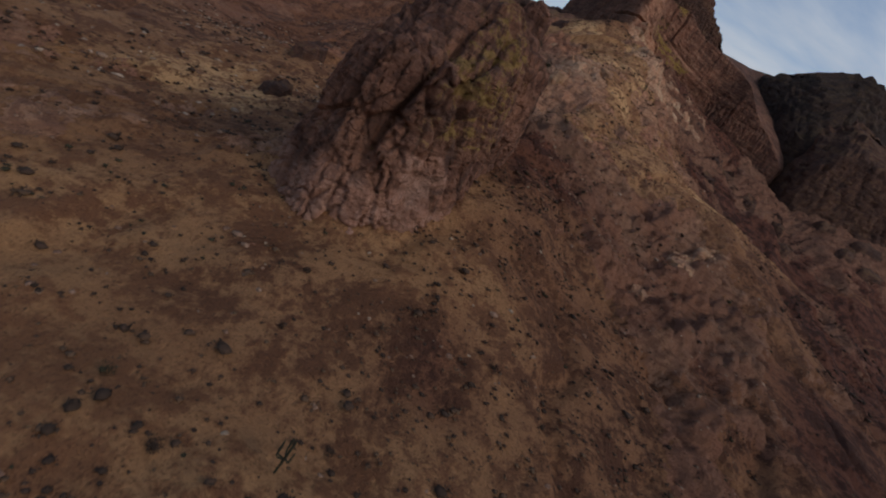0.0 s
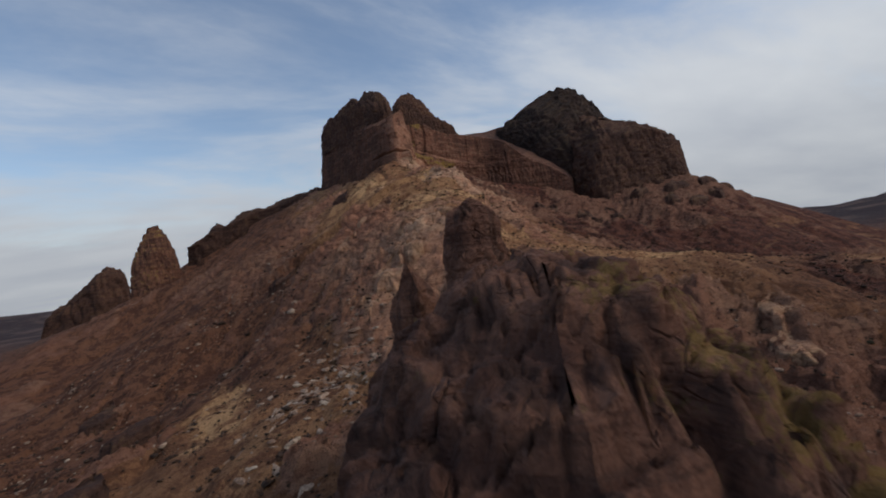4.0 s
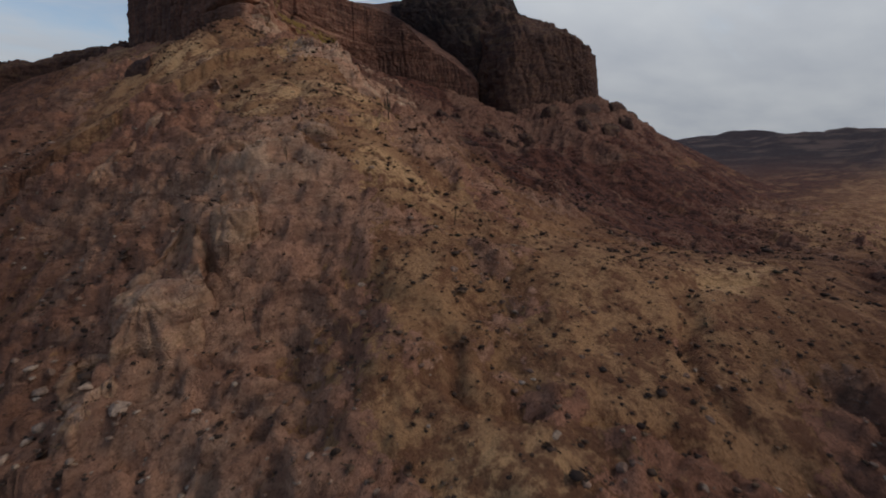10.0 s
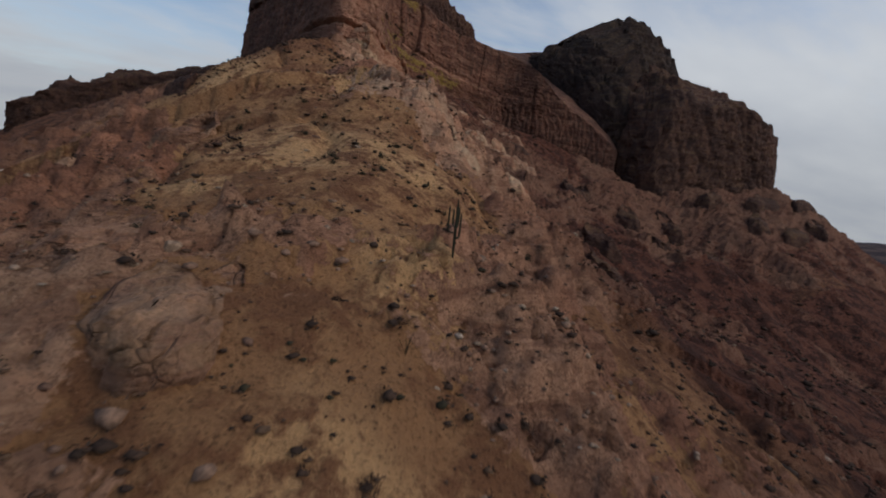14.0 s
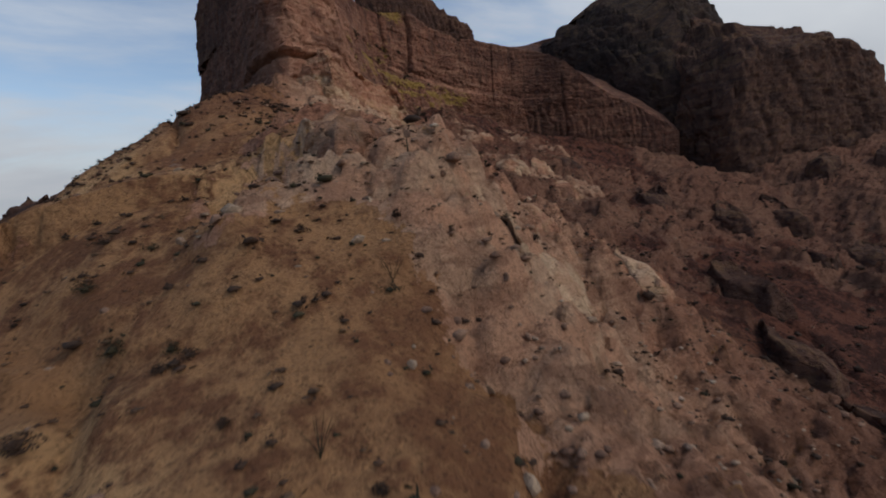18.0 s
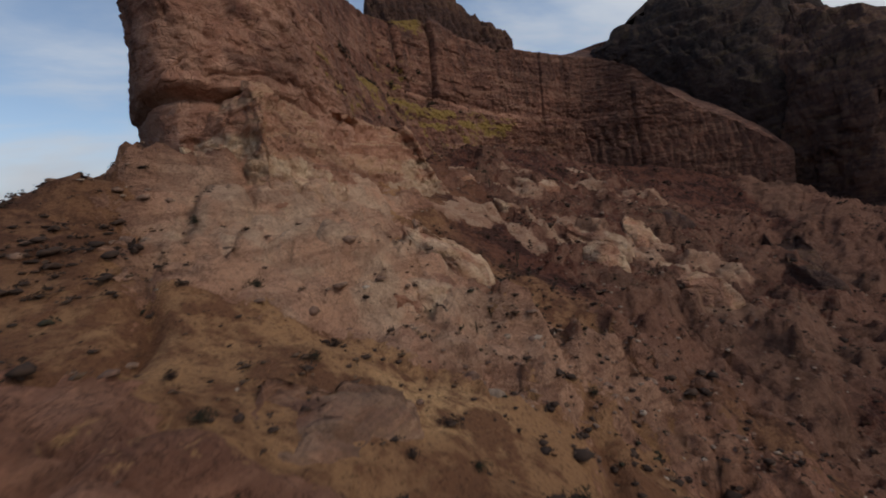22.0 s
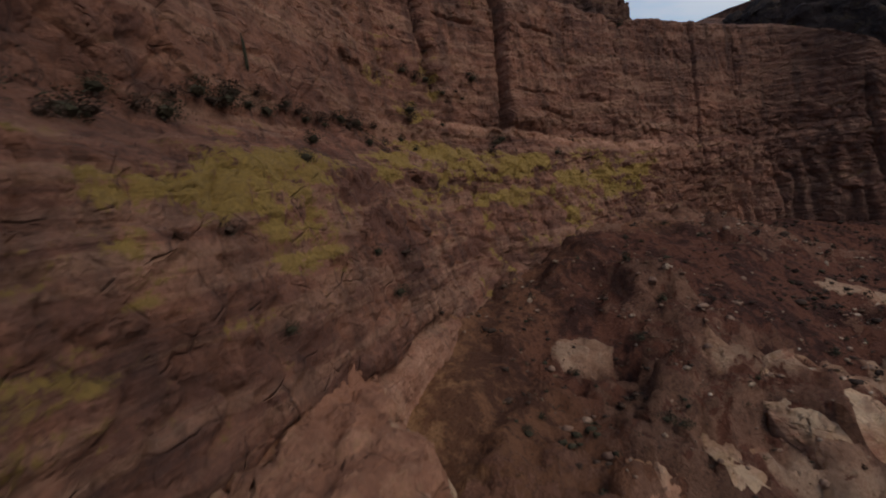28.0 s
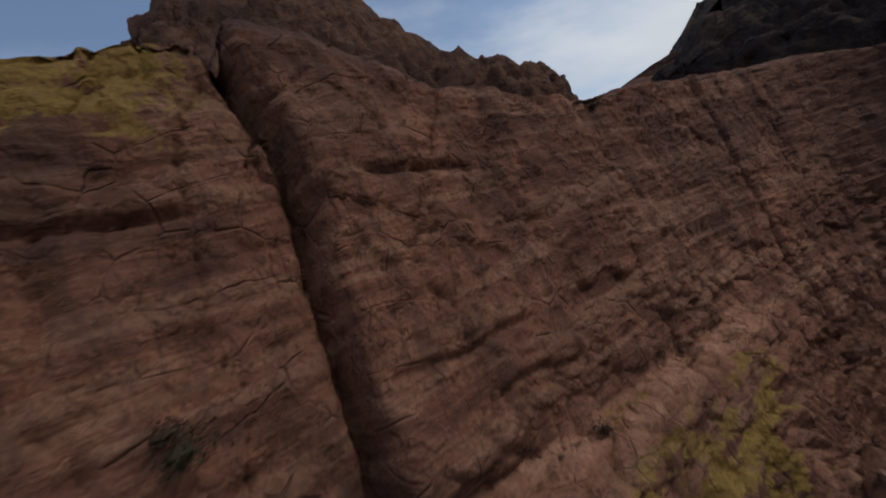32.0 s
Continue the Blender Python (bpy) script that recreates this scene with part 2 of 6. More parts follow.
# ---- mesh helpers ----
def grid_mesh(name, pts, closed_u=False, attrs=None):
    """A mesh from an array of points (rows, columns, 3)."""
    nv, nu = pts.shape[:2]
    mesh = bpy.data.meshes.new(name)
    cols = nu if closed_u else nu - 1
    j, i = np.meshgrid(np.arange(nv - 1), np.arange(cols), indexing="ij")
    a, b = j * nu + i, j * nu + (i + 1) % nu
    quads = np.stack([a, b, b + nu, a + nu], -1).reshape(-1, 4)
    mesh.vertices.add(nv * nu)
    mesh.vertices.foreach_set("co", pts.reshape(-1).astype(np.float32))
    mesh.loops.add(quads.size)
    mesh.loops.foreach_set("vertex_index", quads.reshape(-1).astype(np.int32))
    mesh.polygons.add(len(quads))
    mesh.polygons.foreach_set("loop_start", np.arange(0, quads.size, 4, dtype=np.int32))
    mesh.polygons.foreach_set("loop_total", np.full(len(quads), 4, dtype=np.int32))
    mesh.polygons.foreach_set("use_smooth", np.ones(len(quads), dtype=bool))
    for key, values in (attrs or {}).items():
        mesh.attributes.new(key, "FLOAT", "POINT").data.foreach_set("value", values.reshape(-1).astype(np.float32))
    mesh.update(calc_edges=True)
    mesh.validate()
    return mesh


def steps(marks):
    """Coordinates from rows of (start, spacing): the spacing glides from one mark to the next."""
    out = [marks[0][0]]
    while out[-1] < marks[-1][0]:
        out.append(out[-1] + np.interp(out[-1], [m[0] for m in marks], [m[1] for m in marks]))
    return np.array(out)


def rocky(x, y):
    """How far bare rock shows through the soil, 0 to 1, before the fine pattern."""
    r = 0.34 + 0.45 * fbm(x / 50, y / 50, 3.0, 4)
    for cx, cy, rx, ry, h in ROCKY:
        r = r + h * np.exp(-((x - cx) / rx) ** 2 - ((y - cy) / ry) ** 2)
    return np.clip(r, 0, 1)


ROCK_LOW = [(160, 502, 22, 12, 0.7), (640, 590, 150, 60, 0.6), (84, 334, 20, 20, 0.4), (70, 372, 30, 40, 0.5), (70, 432, 20, 28, 0.4), (62, 440, 30, 26, 0.4), (168, 462, 22, 20, 0.6), (200, 480, 26, 30, 0.5),
            (184, 560, 26, 16, 0.8), (206, 550, 24, 26, 0.8), (285, 600, 42, 30, 0.55)]
ROCK_HIGH = [(275, 655, 28, 14, 0.45), (330, 650, 50, 30, 0.3), (72, 322, 34, 22, 0.45), (40, 275, 26, 34, 0.35), (186, 430, 18, 44, 0.55), (150, 330, 20, 40, 0.3), (110, 362, 16, 14, 0.35), (85, 425, 36, 20, 0.3),
             (420, 640, 60, 40, 0.3), (350, 560, 70, 60, 0.25), (115, 165, 40, 40, 0.2)]
SOIL = [(178, 482, 20, 10, -0.7), (204, 512, 18, 12, -0.4), (205, 535, 16, 10, -0.4), (138, 545, 24, 20, -0.5), (118, 428, 22, 26, -0.4), (132, 375, 13, 14, -0.4), (138, 398, 24, 18, -0.5), (125, 505, 24, 34, -0.45),
        (30, 60, 60, 45, -0.35), (-40, 230, 30, 60, -0.2), (122, 318, 18, 22, -0.3), (180, 512, 16, 12, -0.3), (232, 565, 16, 26, -0.4), (180, 250, 40, 30, -0.25)]
ROCKY = ROCK_LOW + ROCK_HIGH + SOIL


def relief(x, y):
    """The land with its outcrops and its small unevenness; and how bare it is."""
    near = step(720, 560, np.abs(x - 190)) * step(900, 780, y)
    wx = x + near * (3.5 * fbm(x / 21, y / 21, 21.0, 3) + 1.2 * fbm(x / 6, y / 6, 22.0, 2))
    wy = y + near * (3.5 * fbm(x / 21, y / 21, 23.0, 3) + 1.2 * fbm(x / 6, y / 6, 24.0, 2))
    z = land(wx, wy)
    r = np.clip(rocky(x, y) + 0.25 * fbm(x / 20, y / 20, 8.0, 3), 0, 1)
    hard = near * step(0.18, 0.62, r)
    # humps and clefts of the bedrock, sharper where it is bare
    sx, sy = 0.82 * wx + 0.57 * wy, -0.57 * wx + 0.82 * wy
    hump = ridged(sx / 46, sy / 27, 4.0, 2)
    rib = ridged(sx / 19 + 3, sy / 11, 14.0, 3)
    big = (1.0 + 4.2 * hard) * (hump - 0.1) + (0.5 + 2.3 * hard) * (rib - 0.1) + 1.2 * fbm(x / 28, y / 28, 1.0, 3)
    z = z + near * big
    hgt = 6.0
    q = (z + 6 * fbm(x / 24, y / 24, 7.0, 4) + 0.16 * x - 0.1 * y) / hgt
    f = q - np.floor(q)
    z = z + 0.8 * hard * hgt * (step(0.28, 0.72, f) - f)
    small = 0.5 * fbm(x / 5.5, y / 5.5, 2.0, 3)
    pick = hard > 0.04
    if pick.any():
        hx, hy, hz, k = x[pick], y[pick], z[pick], hard[pick]
        wob = 0.5 * vnoise(hx / 5, hy / 5, 14.0)
        e1, w1 = cells(hx / 7.5 + wob, hy / 5.5 - wob, hz / 9.0)
        e2, w2 = cells(hx / 2.8 - wob, hy / 2.3 + wob, hz / 3.2)
        lump = 2.4 * (w1 - 0.5) + 2.0 * (np.minimum(e1 / 0.2, 1) - 0.75) + 1.1 * (w2 - 0.5) + 0.9 * (np.minimum(e2 / 0.22, 1) - 0.75)
        small[pick] += 1.0 * k * lump
    z = z + near * small
    gully = np.exp(-(vnoise(x / 38 + 0.25 * fbm(x / 18, y / 18, 3, 2), y / 70, 12.0) / 0.10) ** 2)
    z = z - 2.6 * gully * near
    # soil gathers in the hollows, rock stands proud
    bare = step(0.30, 0.80, 0.55 * hard + 0.10 * small + 0.035 * big + 0.28 + 0.3 * (r - 0.5))
    far = step(900, 2600, np.hypot(x - 200, y - 350))
    return z + far * FAR(x, y), bare


def FAR(x, y):
    """Low ranges that close the horizon."""
    d, a = np.hypot(x - 150, y - 300), np.degrees(np.arctan2(x - 150, y - 300))
    east = np.exp(-((a - 88) / 26) ** 2) * (118 + 62 * fbm(a / 5, d / 700, 0, 5)) * step(1500, 2900, d)
    west = np.exp(-((a + 26) / 20) ** 2) * (66 + 30 * fbm(a / 4, d / 900, 3, 4)) * step(2400, 3800, d)
    south = 60 * step(2600, 4200, d) * (0.5 + 0.5 * fbm(a / 20, d / 1200, 6, 3))
    return east + west + south * step(110, 150, np.abs(a)) + 22 * fbm(x / 380, y / 380, 5, 5)


# ---- materials ----
def material(name):
    m = bpy.data.materials.new(name)
    m.use_nodes = True
    n, l = m.node_tree.nodes, m.node_tree.links
    return m, n, l, n["Principled BSDF"]


def tex(n, l, kind, scale, vec=None, **kw):
    t = n.new(kind)
    t.inputs["Scale"].default_value = scale
    for k, v in kw.items():
        t.inputs[k].default_value = v
    if vec is not None:
        l.new(vec, t.inputs["Vector"])
    return t


def mapped(n, l, scale=(1, 1, 1), rot=(0, 0, 0)):
    g = n.new("ShaderNodeNewGeometry")
    m = n.new("ShaderNodeMapping")
    m.inputs["Scale"].default_value, m.inputs["Rotation"].default_value = scale, [radians(a) for a in rot]
    l.new(g.outputs["Position"], m.inputs["Vector"])
    return m.outputs[0]


def mix(n, l, fac, a, b, blend="MIX"):
    m = n.new("ShaderNodeMix")
    m.data_type, m.blend_type = "RGBA", blend
    for key, v in (("Factor", fac), ("A", a), ("B", b)):
        if isinstance(v, (int, float)):
            m.inputs[key].default_value = v
        elif isinstance(v, tuple):
            m.inputs[key].default_value = (*v, 1) if len(v) == 3 else v
        else:
            l.new(v, m.inputs[key])
    return m.outputs["Result"]


def ramp(n, l, v, lo, hi, to0=0.0, to1=1.0):
    r = n.new("ShaderNodeMapRange")
    r.interpolation_type = "SMOOTHSTEP"
    for key, q in (("From Min", lo), ("From Max", hi), ("To Min", to0), ("To Max", to1)):
        r.inputs[key].default_value = q
    l.new(v, r.inputs["Value"])
    return r.outputs[0]


def maths(n, l, op, a, b=None):
    m = n.new("ShaderNodeMath")
    m.operation = op
    for k, v in enumerate((a, b)):
        if v is None:
            continue
        if isinstance(v, (int, float)):
            m.inputs[k].default_value = v
        else:
            l.new(v, m.inputs[k])
    return m.outputs[0]


def bump(n, l, shader, height, strength, distance, before=None):
    b = n.new("ShaderNodeBump")
    b.inputs["Strength"].default_value, b.inputs["Distance"].default_value = strength, distance
    l.new(height, b.inputs["Height"])
    if before is not None:
        l.new(before, b.inputs["Normal"])
    l.new(b.outputs[0], shader.inputs["Normal"])
    return b.outputs[0]


def attribute(n, key):
    a = n.new("ShaderNodeAttribute")
    a.attribute_name = key
    return a.outputs["Fac"]


def bent(n, l, p, scale, amount):
    """A position pushed about by noise."""
    t = tex(n, l, "ShaderNodeTexNoise", scale, p, Detail=3)
    v = n.new("ShaderNodeVectorMath")
    v.operation = "MULTIPLY_ADD"
    l.new(t.outputs["Color"], v.inputs[0])
    v.inputs[1].default_value = (amount, amount, amount)
    l.new(p, v.inputs[2])
    return v.outputs[0]


def ground_material():
    m, n, l, s = material("desert_ground")
    p = mapped(n, l)
    big = tex(n, l, "ShaderNodeTexNoise", 0.022, p, Detail=4).outputs["Fac"]
    mid = tex(n, l, "ShaderNodeTexNoise", 0.10, p, Detail=6, Roughness=0.62).outputs["Fac"]
    fine = tex(n, l, "ShaderNodeTexNoise", 0.5, p, Detail=7, Roughness=0.68).outputs["Fac"]
    grain = tex(n, l, "ShaderNodeTexNoise", 2.2, p, Detail=6, Roughness=0.72).outputs["Fac"]
    both = maths(n, l, "ADD", maths(n, l, "MULTIPLY", mid, 0.55), maths(n, l, "MULTIPLY", fine, 0.45))
    grass = mix(n, l, ramp(n, l, both, 0.44, 0.56), (0.50, 0.285, 0.138), (0.235, 0.115, 0.062))
    grass = mix(n, l, ramp(n, l, big, 0.4, 0.62), grass, mix(n, l, 0.45, grass, (0.30, 0.15, 0.075)))
    grass = mix(n, l, maths(n, l, "MULTIPLY", attribute(n, "gold"), ramp(n, l, both, 0.45, 0.56, 0.92, 0.05)), grass, (0.68, 0.42, 0.205))
    grass = mix(n, l, attribute(n, "ruddy"), grass, mix(n, l, ramp(n, l, both, 0.45, 0.55), (0.155, 0.066, 0.043), (0.060, 0.028, 0.022)))
    grass = mix(n, l, ramp(n, l, grain, 0.52, 0.64, 0.0, 0.75), grass, mix(n, l, 0.7, grass, (0.05, 0.028, 0.02)))
    # bare rock
    stone = mix(n, l, ramp(n, l, big, 0.42, 0.6), (0.48, 0.235, 0.145), (0.55, 0.32, 0.20))
    stone = mix(n, l, attribute(n, "pale"), stone, mix(n, l, ramp(n, l, mid, 0.42, 0.58), (0.74, 0.52, 0.345), (0.62, 0.37, 0.235)))
    clean = maths(n, l, "SUBTRACT", 1.0, maths(n, l, "MULTIPLY", attribute(n, "pale"), 0.5))
    stone = mix(n, l, maths(n, l, "MULTIPLY", ramp(n, l, both, 0.40, 0.58, 0.58, 0.0), clean), stone, (0.16, 0.078, 0.052))
    beds = tex(n, l, "ShaderNodeTexNoise", 1.0, mapped(n, l, (0.07, 0.07, 0.35), (14, -11, 0)), Detail=6, Roughness=0.65, Distortion=1.0).outputs["Fac"]
    stone = mix(n, l, maths(n, l, "MULTIPLY", ramp(n, l, beds, 0.40, 0.52, 0.65, 0.0), clean), stone, (0.22, 0.105, 0.068))
    seam = tex(n, l, "ShaderNodeTexNoise", 0.33, bent(n, l, p, 0.6, 1.5), Detail=4, Roughness=0.6).outputs["Fac"]
    seam = maths(n, l, "ABSOLUTE", maths(n, l, "SUBTRACT", seam, 0.5))
    stone = mix(n, l, maths(n, l, "MULTIPLY", ramp(n, l, seam, 0.0, 0.022, 0.6, 0.0), clean), stone, (0.085, 0.046, 0.034))
    stone = mix(n, l, maths(n, l, "MULTIPLY", ramp(n, l, grain, 0.50, 0.66, 0.0, 0.5), clean), stone, (0.11, 0.06, 0.042))
    stone = mix(n, l, maths(n, l, "MULTIPLY", maths(n, l, "MULTIPLY", attribute(n, "ruddy"), 0.75), clean), stone, mix(n, l, ramp(n, l, both, 0.45, 0.56), (0.21, 0.115, 0.078), (0.065, 0.034, 0.027)))
    geo = n.new("ShaderNodeNewGeometry")
    sep = n.new("ShaderNodeSeparateXYZ")
    l.new(geo.outputs["Normal"], sep.inputs[0])
    steep = ramp(n, l, sep.outputs["Z"], 0.78, 0.46)
    bare = maths(n, l, "ADD", maths(n, l, "MULTIPLY", attribute(n, "bare"), 0.8), maths(n, l, "MULTIPLY", steep, 0.4))
    bare = maths(n, l, "ADD", bare, maths(n, l, "MULTIPLY", maths(n, l, "SUBTRACT", mid, 0.5), 1.2))
    bare = maths(n, l, "ADD", bare, maths(n, l, "MULTIPLY", maths(n, l, "SUBTRACT", fine, 0.5), 1.6))
    col = mix(n, l, ramp(n, l, bare, 0.42, 0.56), grass, stone)
    # distant land: dark mottled tones, with a faint blue haze painted in
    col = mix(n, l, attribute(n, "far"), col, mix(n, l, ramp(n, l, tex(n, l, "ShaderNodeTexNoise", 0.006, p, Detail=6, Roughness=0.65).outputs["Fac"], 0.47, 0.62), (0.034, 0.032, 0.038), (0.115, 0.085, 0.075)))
    col = mix(n, l, 1.0, col, (1.0, 0.945, 0.93), "MULTIPLY")
    l.new(col, s.inputs["Base Color"])
    s.inputs["Roughness"].default_value = 0.95
    s.inputs["Specular IOR Level"].default_value = 0.1
    h = maths(n, l, "ADD", maths(n, l, "MULTIPLY", fine, 1.2), maths(n, l, "MULTIPLY", grain, 0.35))
    bump(n, l, s, h, 1.0, 1.8)
    return m


def cliff_material(name, tones, lichen=0.3, streak=0.5, pale_low=0.0, low=((0.70, 0.475, 0.30), (0.56, 0.325, 0.205)), fine=0.6, grit=0.6):
    """Volcanic tuff: bedded, streaked, with lichen. tones: three base colours."""
    m, n, l, s = material(name)
    p = mapped(n, l)
    bed = bent(n, l, mapped(n, l, (0.035, 0.035, 0.30), (6, -5, 0)), 0.5, 1.0)
    fall = mapped(n, l, (0.30, 0.30, 0.028))
    big = tex(n, l, "ShaderNodeTexNoise", 0.045, p, Detail=4).outputs["Fac"]
    mid = tex(n, l, "ShaderNodeTexNoise", 0.25, p, Detail=6, Roughness=0.6).outputs["Fac"]
    grain = tex(n, l, "ShaderNodeTexNoise", 2.2, p, Detail=6, Roughness=0.7).outputs["Fac"]
    beds = tex(n, l, "ShaderNodeTexNoise", 1.0, bed, Detail=5, Roughness=0.6, Distortion=0.4).outputs["Fac"]
    runs = tex(n, l, "ShaderNodeTexNoise", 1.0, fall, Detail=5, Roughness=0.55).outputs["Fac"]
    both = maths(n, l, "ADD", maths(n, l, "MULTIPLY", big, 0.5), maths(n, l, "MULTIPLY", mid, 0.5))
    col = mix(n, l, ramp(n, l, both, 0.42, 0.57), tones[0], tones[1])
    col = mix(n, l, ramp(n, l, beds, 0.50, 0.58, 0.0, 0.7), col, tones[2])
    col = mix(n, l, ramp(n, l, beds, 0.36, 0.46, 0.55, 0.0), col, tones[0])
    col = mix(n, l, maths(n, l, "MULTIPLY", ramp(n, l, runs, 0.50, 0.64), streak), col, mix(n, l, 0.8, col, (0.045, 0.028, 0.024)))
    seam = tex(n, l, "ShaderNodeTexNoise", 1.0, bent(n, l, mapped(n, l, (0.16, 0.16, 0.07), (8, 6, 0)), 1.3, 0.8), Detail=4, Roughness=0.55).outputs["Fac"]
    seam = maths(n, l, "ABSOLUTE", maths(n, l, "SUBTRACT", seam, 0.5))
    col = mix(n, l, maths(n, l, "MULTIPLY", ramp(n, l, seam, 0.0, 0.010, 0.6, 0.0), ramp(n, l, big, 0.45, 0.6)), col, (0.035, 0.022, 0.02))
    # thin beds that dip east, and hairline joints round blocks
    dip = bent(n, l, mapped(n, l, (0.02, 0.02, 0.62), (0, 8, 0)), 0.25, 1.6)
    thin = tex(n, l, "ShaderNodeTexNoise", 1.0, dip, Detail=6, Roughness=0.72).outputs["Fac"]
    where = ramp(n, l, tex(n, l, "ShaderNodeTexNoise", 0.05, p, Detail=3).outputs["Fac"], 0.40, 0.58)
    col = mix(n, l, maths(n, l, "MULTIPLY", ramp(n, l, thin, 0.50, 0.60, 0.0, fine), where), col, mix(n, l, 0.55, col, tones[3] if len(tones) > 3 else tones[2]))
    col = mix(n, l, maths(n, l, "MULTIPLY", ramp(n, l, thin, 0.38, 0.47, fine, 0.0), where), col, mix(n, l, 0.75, col, (0.05, 0.03, 0.026)))
    blocks = tex(n, l, "ShaderNodeTexVoronoi", 1.0, bent(n, l, mapped(n, l, (0.16, 0.16, 0.20), (0, 8, 0)), 0.8, 0.3))
    blocks.feature = "DISTANCE_TO_EDGE"
    joint = ramp(n, l, blocks.outputs["Distance"], 0.0, 0.030)
    broken = ramp(n, l, tex(n, l, "ShaderNodeTexNoise", 0.35, p, Detail=3).outputs["Fac"], 0.46, 0.60)
    col = mix(n, l, maths(n, l, "MULTIPLY", maths(n, l, "SUBTRACT", 1.0, joint), maths(n, l, "MULTIPLY", broken, 0.22)), col, (0.06, 0.035, 0.03))
    if pale_low:
        col = mix(n, l, maths(n, l, "MULTIPLY", attribute(n, "pale"), pale_low), col, mix(n, l, ramp(n, l, mid, 0.42, 0.58), low[0], low[1]))
    wide = tex(n, l, "ShaderNodeTexNoise", 0.03, p, Detail=5, Roughness=0.6, Distortion=0.6).outputs["Fac"]
    col = mix(n, l, ramp(n, l, wide, 0.46, 0.60, 0.0, 0.6), col, mix(n, l, 0.5, col, (0.07, 0.036, 0.028)))
    # dark varnish stains, and the shade of the west wall painted into the colour
    col = mix(n, l, maths(n, l, "MULTIPLY", attribute(n, "varnish_shade"), ramp(n, l, both, 0.40, 0.60, 0.95, 0.6)), col, mix(n, l, 0.25, (0.066, 0.037, 0.029), col))
    if lichen:
        spots = maths(n, l, "ADD", maths(n, l, "MULTIPLY", mid, 0.75), maths(n, l, "MULTIPLY", big, 0.35))
        spots = maths(n, l, "ADD", spots, maths(n, l, "MULTIPLY", maths(n, l, "SUBTRACT", grain, 0.5), 0.5))
        spots = maths(n, l, "ADD", spots, maths(n, l, "MULTIPLY", maths(n, l, "SUBTRACT", attribute(n, "lichen"), 0.5), 0.5))
        geo = n.new("ShaderNodeNewGeometry")
        sep = n.new("ShaderNodeSeparateXYZ")
        l.new(geo.outputs["Normal"], sep.inputs[0])
        spots = maths(n, l, "ADD", spots, maths(n, l, "MULTIPLY", ramp(n, l, sep.outputs["Z"], 0.05, 0.6), 0.10))
        spots = maths(n, l, "ADD", spots, maths(n, l, "MULTIPLY", maths(n, l, "SUBTRACT", beds, 0.5), 0.7))
        spots = maths(n, l, "SUBTRACT", spots, ramp(n, l, seam, 0.0, 0.03, 0.10, 0.0))
        lm = maths(n, l, "MULTIPLY", ramp(n, l, spots, 0.62, 0.74), lichen)
        col = mix(n, l, lm, col, mix(n, l, mid, (0.41, 0.275, 0.055), (0.25, 0.16, 0.048)))
    col = mix(n, l, ramp(n, l, grain, 0.36, 0.66, 0.0, grit), col, mix(n, l, 0.55, col, (0.05, 0.03, 0.026)))
    l.new(col, s.inputs["Base Color"])
    s.inputs["Roughness"].default_value = 0.92
    s.inputs["Specular IOR Level"].default_value = 0.2
    h = maths(n, l, "ADD", maths(n, l, "MULTIPLY", beds, 0.7), maths(n, l, "ADD", maths(n, l, "MULTIPLY", mid, 0.6), maths(n, l, "MULTIPLY", grain, 0.45)))
    h = maths(n, l, "ADD", h, maths(n, l, "ADD", maths(n, l, "MULTIPLY", thin, 0.9 * fine), maths(n, l, "MULTIPLY", maths(n, l, "MULTIPLY", joint, broken), 0.35)))
    bump(n, l, s, h, 1.0, 1.5)
    return m


GROUND = ground_material()
TUFF = cliff_material("banded_tuff", ((0.165, 0.071, 0.048), (0.325, 0.145, 0.091), (0.39, 0.205, 0.132), (0.46, 0.275, 0.185)), lichen=0.85, streak=0.5, pale_low=1.0, low=((0.55, 0.295, 0.192), (0.43, 0.205, 0.13)), fine=0.55)
PALE = cliff_material("pale_tuff", ((0.37, 0.168, 0.10), (0.55, 0.28, 0.172), (0.62, 0.365, 0.23)), lichen=0.2, streak=0.06, pale_low=1.0, low=((0.74, 0.51, 0.325), (0.62, 0.38, 0.24)), fine=0.4, grit=0.35)
FIN = cliff_material("lichen_tuff", ((0.135, 0.062, 0.043), (0.325, 0.155, 0.099), (0.265, 0.13, 0.086)), lichen=0.6, streak=0.75, pale_low=0.8, low=((0.56, 0.32, 0.235), (0.44, 0.225, 0.155)))
# dark rock, its tones lowered further to hold the butte's shadow
DARK_SHADED = cliff_material("shaded_dark_tuff", ((0.017, 0.013, 0.012), (0.045, 0.029, 0.024), (0.034, 0.023, 0.020)), lichen=0.1, streak=0.5)
BROWN = cliff_material("brown_tuff", ((0.066, 0.035, 0.026), (0.155, 0.076, 0.051), (0.13, 0.068, 0.046)), lichen=0.12, streak=0.5)

# ---- ground ----
gx = steps([(-4600, 260), (-1500, 90), (-420, 14), (-110, 1.6), (-40, 1.15), (60, 1.05), (250, 1.05), (330, 1.6), (560, 3), (800, 6), (1000, 14), (2200, 110), (4600, 260)])
gy = steps([(-4300, 260), (-1200, 100), (-160, 10), (-20, 1.6), (30, 1.1), (250, 1.05), (600, 1.05), (700, 1.4), (900, 9), (1500, 40), (2600, 130), (4800, 260)])
GX, GY = np.meshgrid(gx, gy)
GZ, BARE = relief(GX, GY)
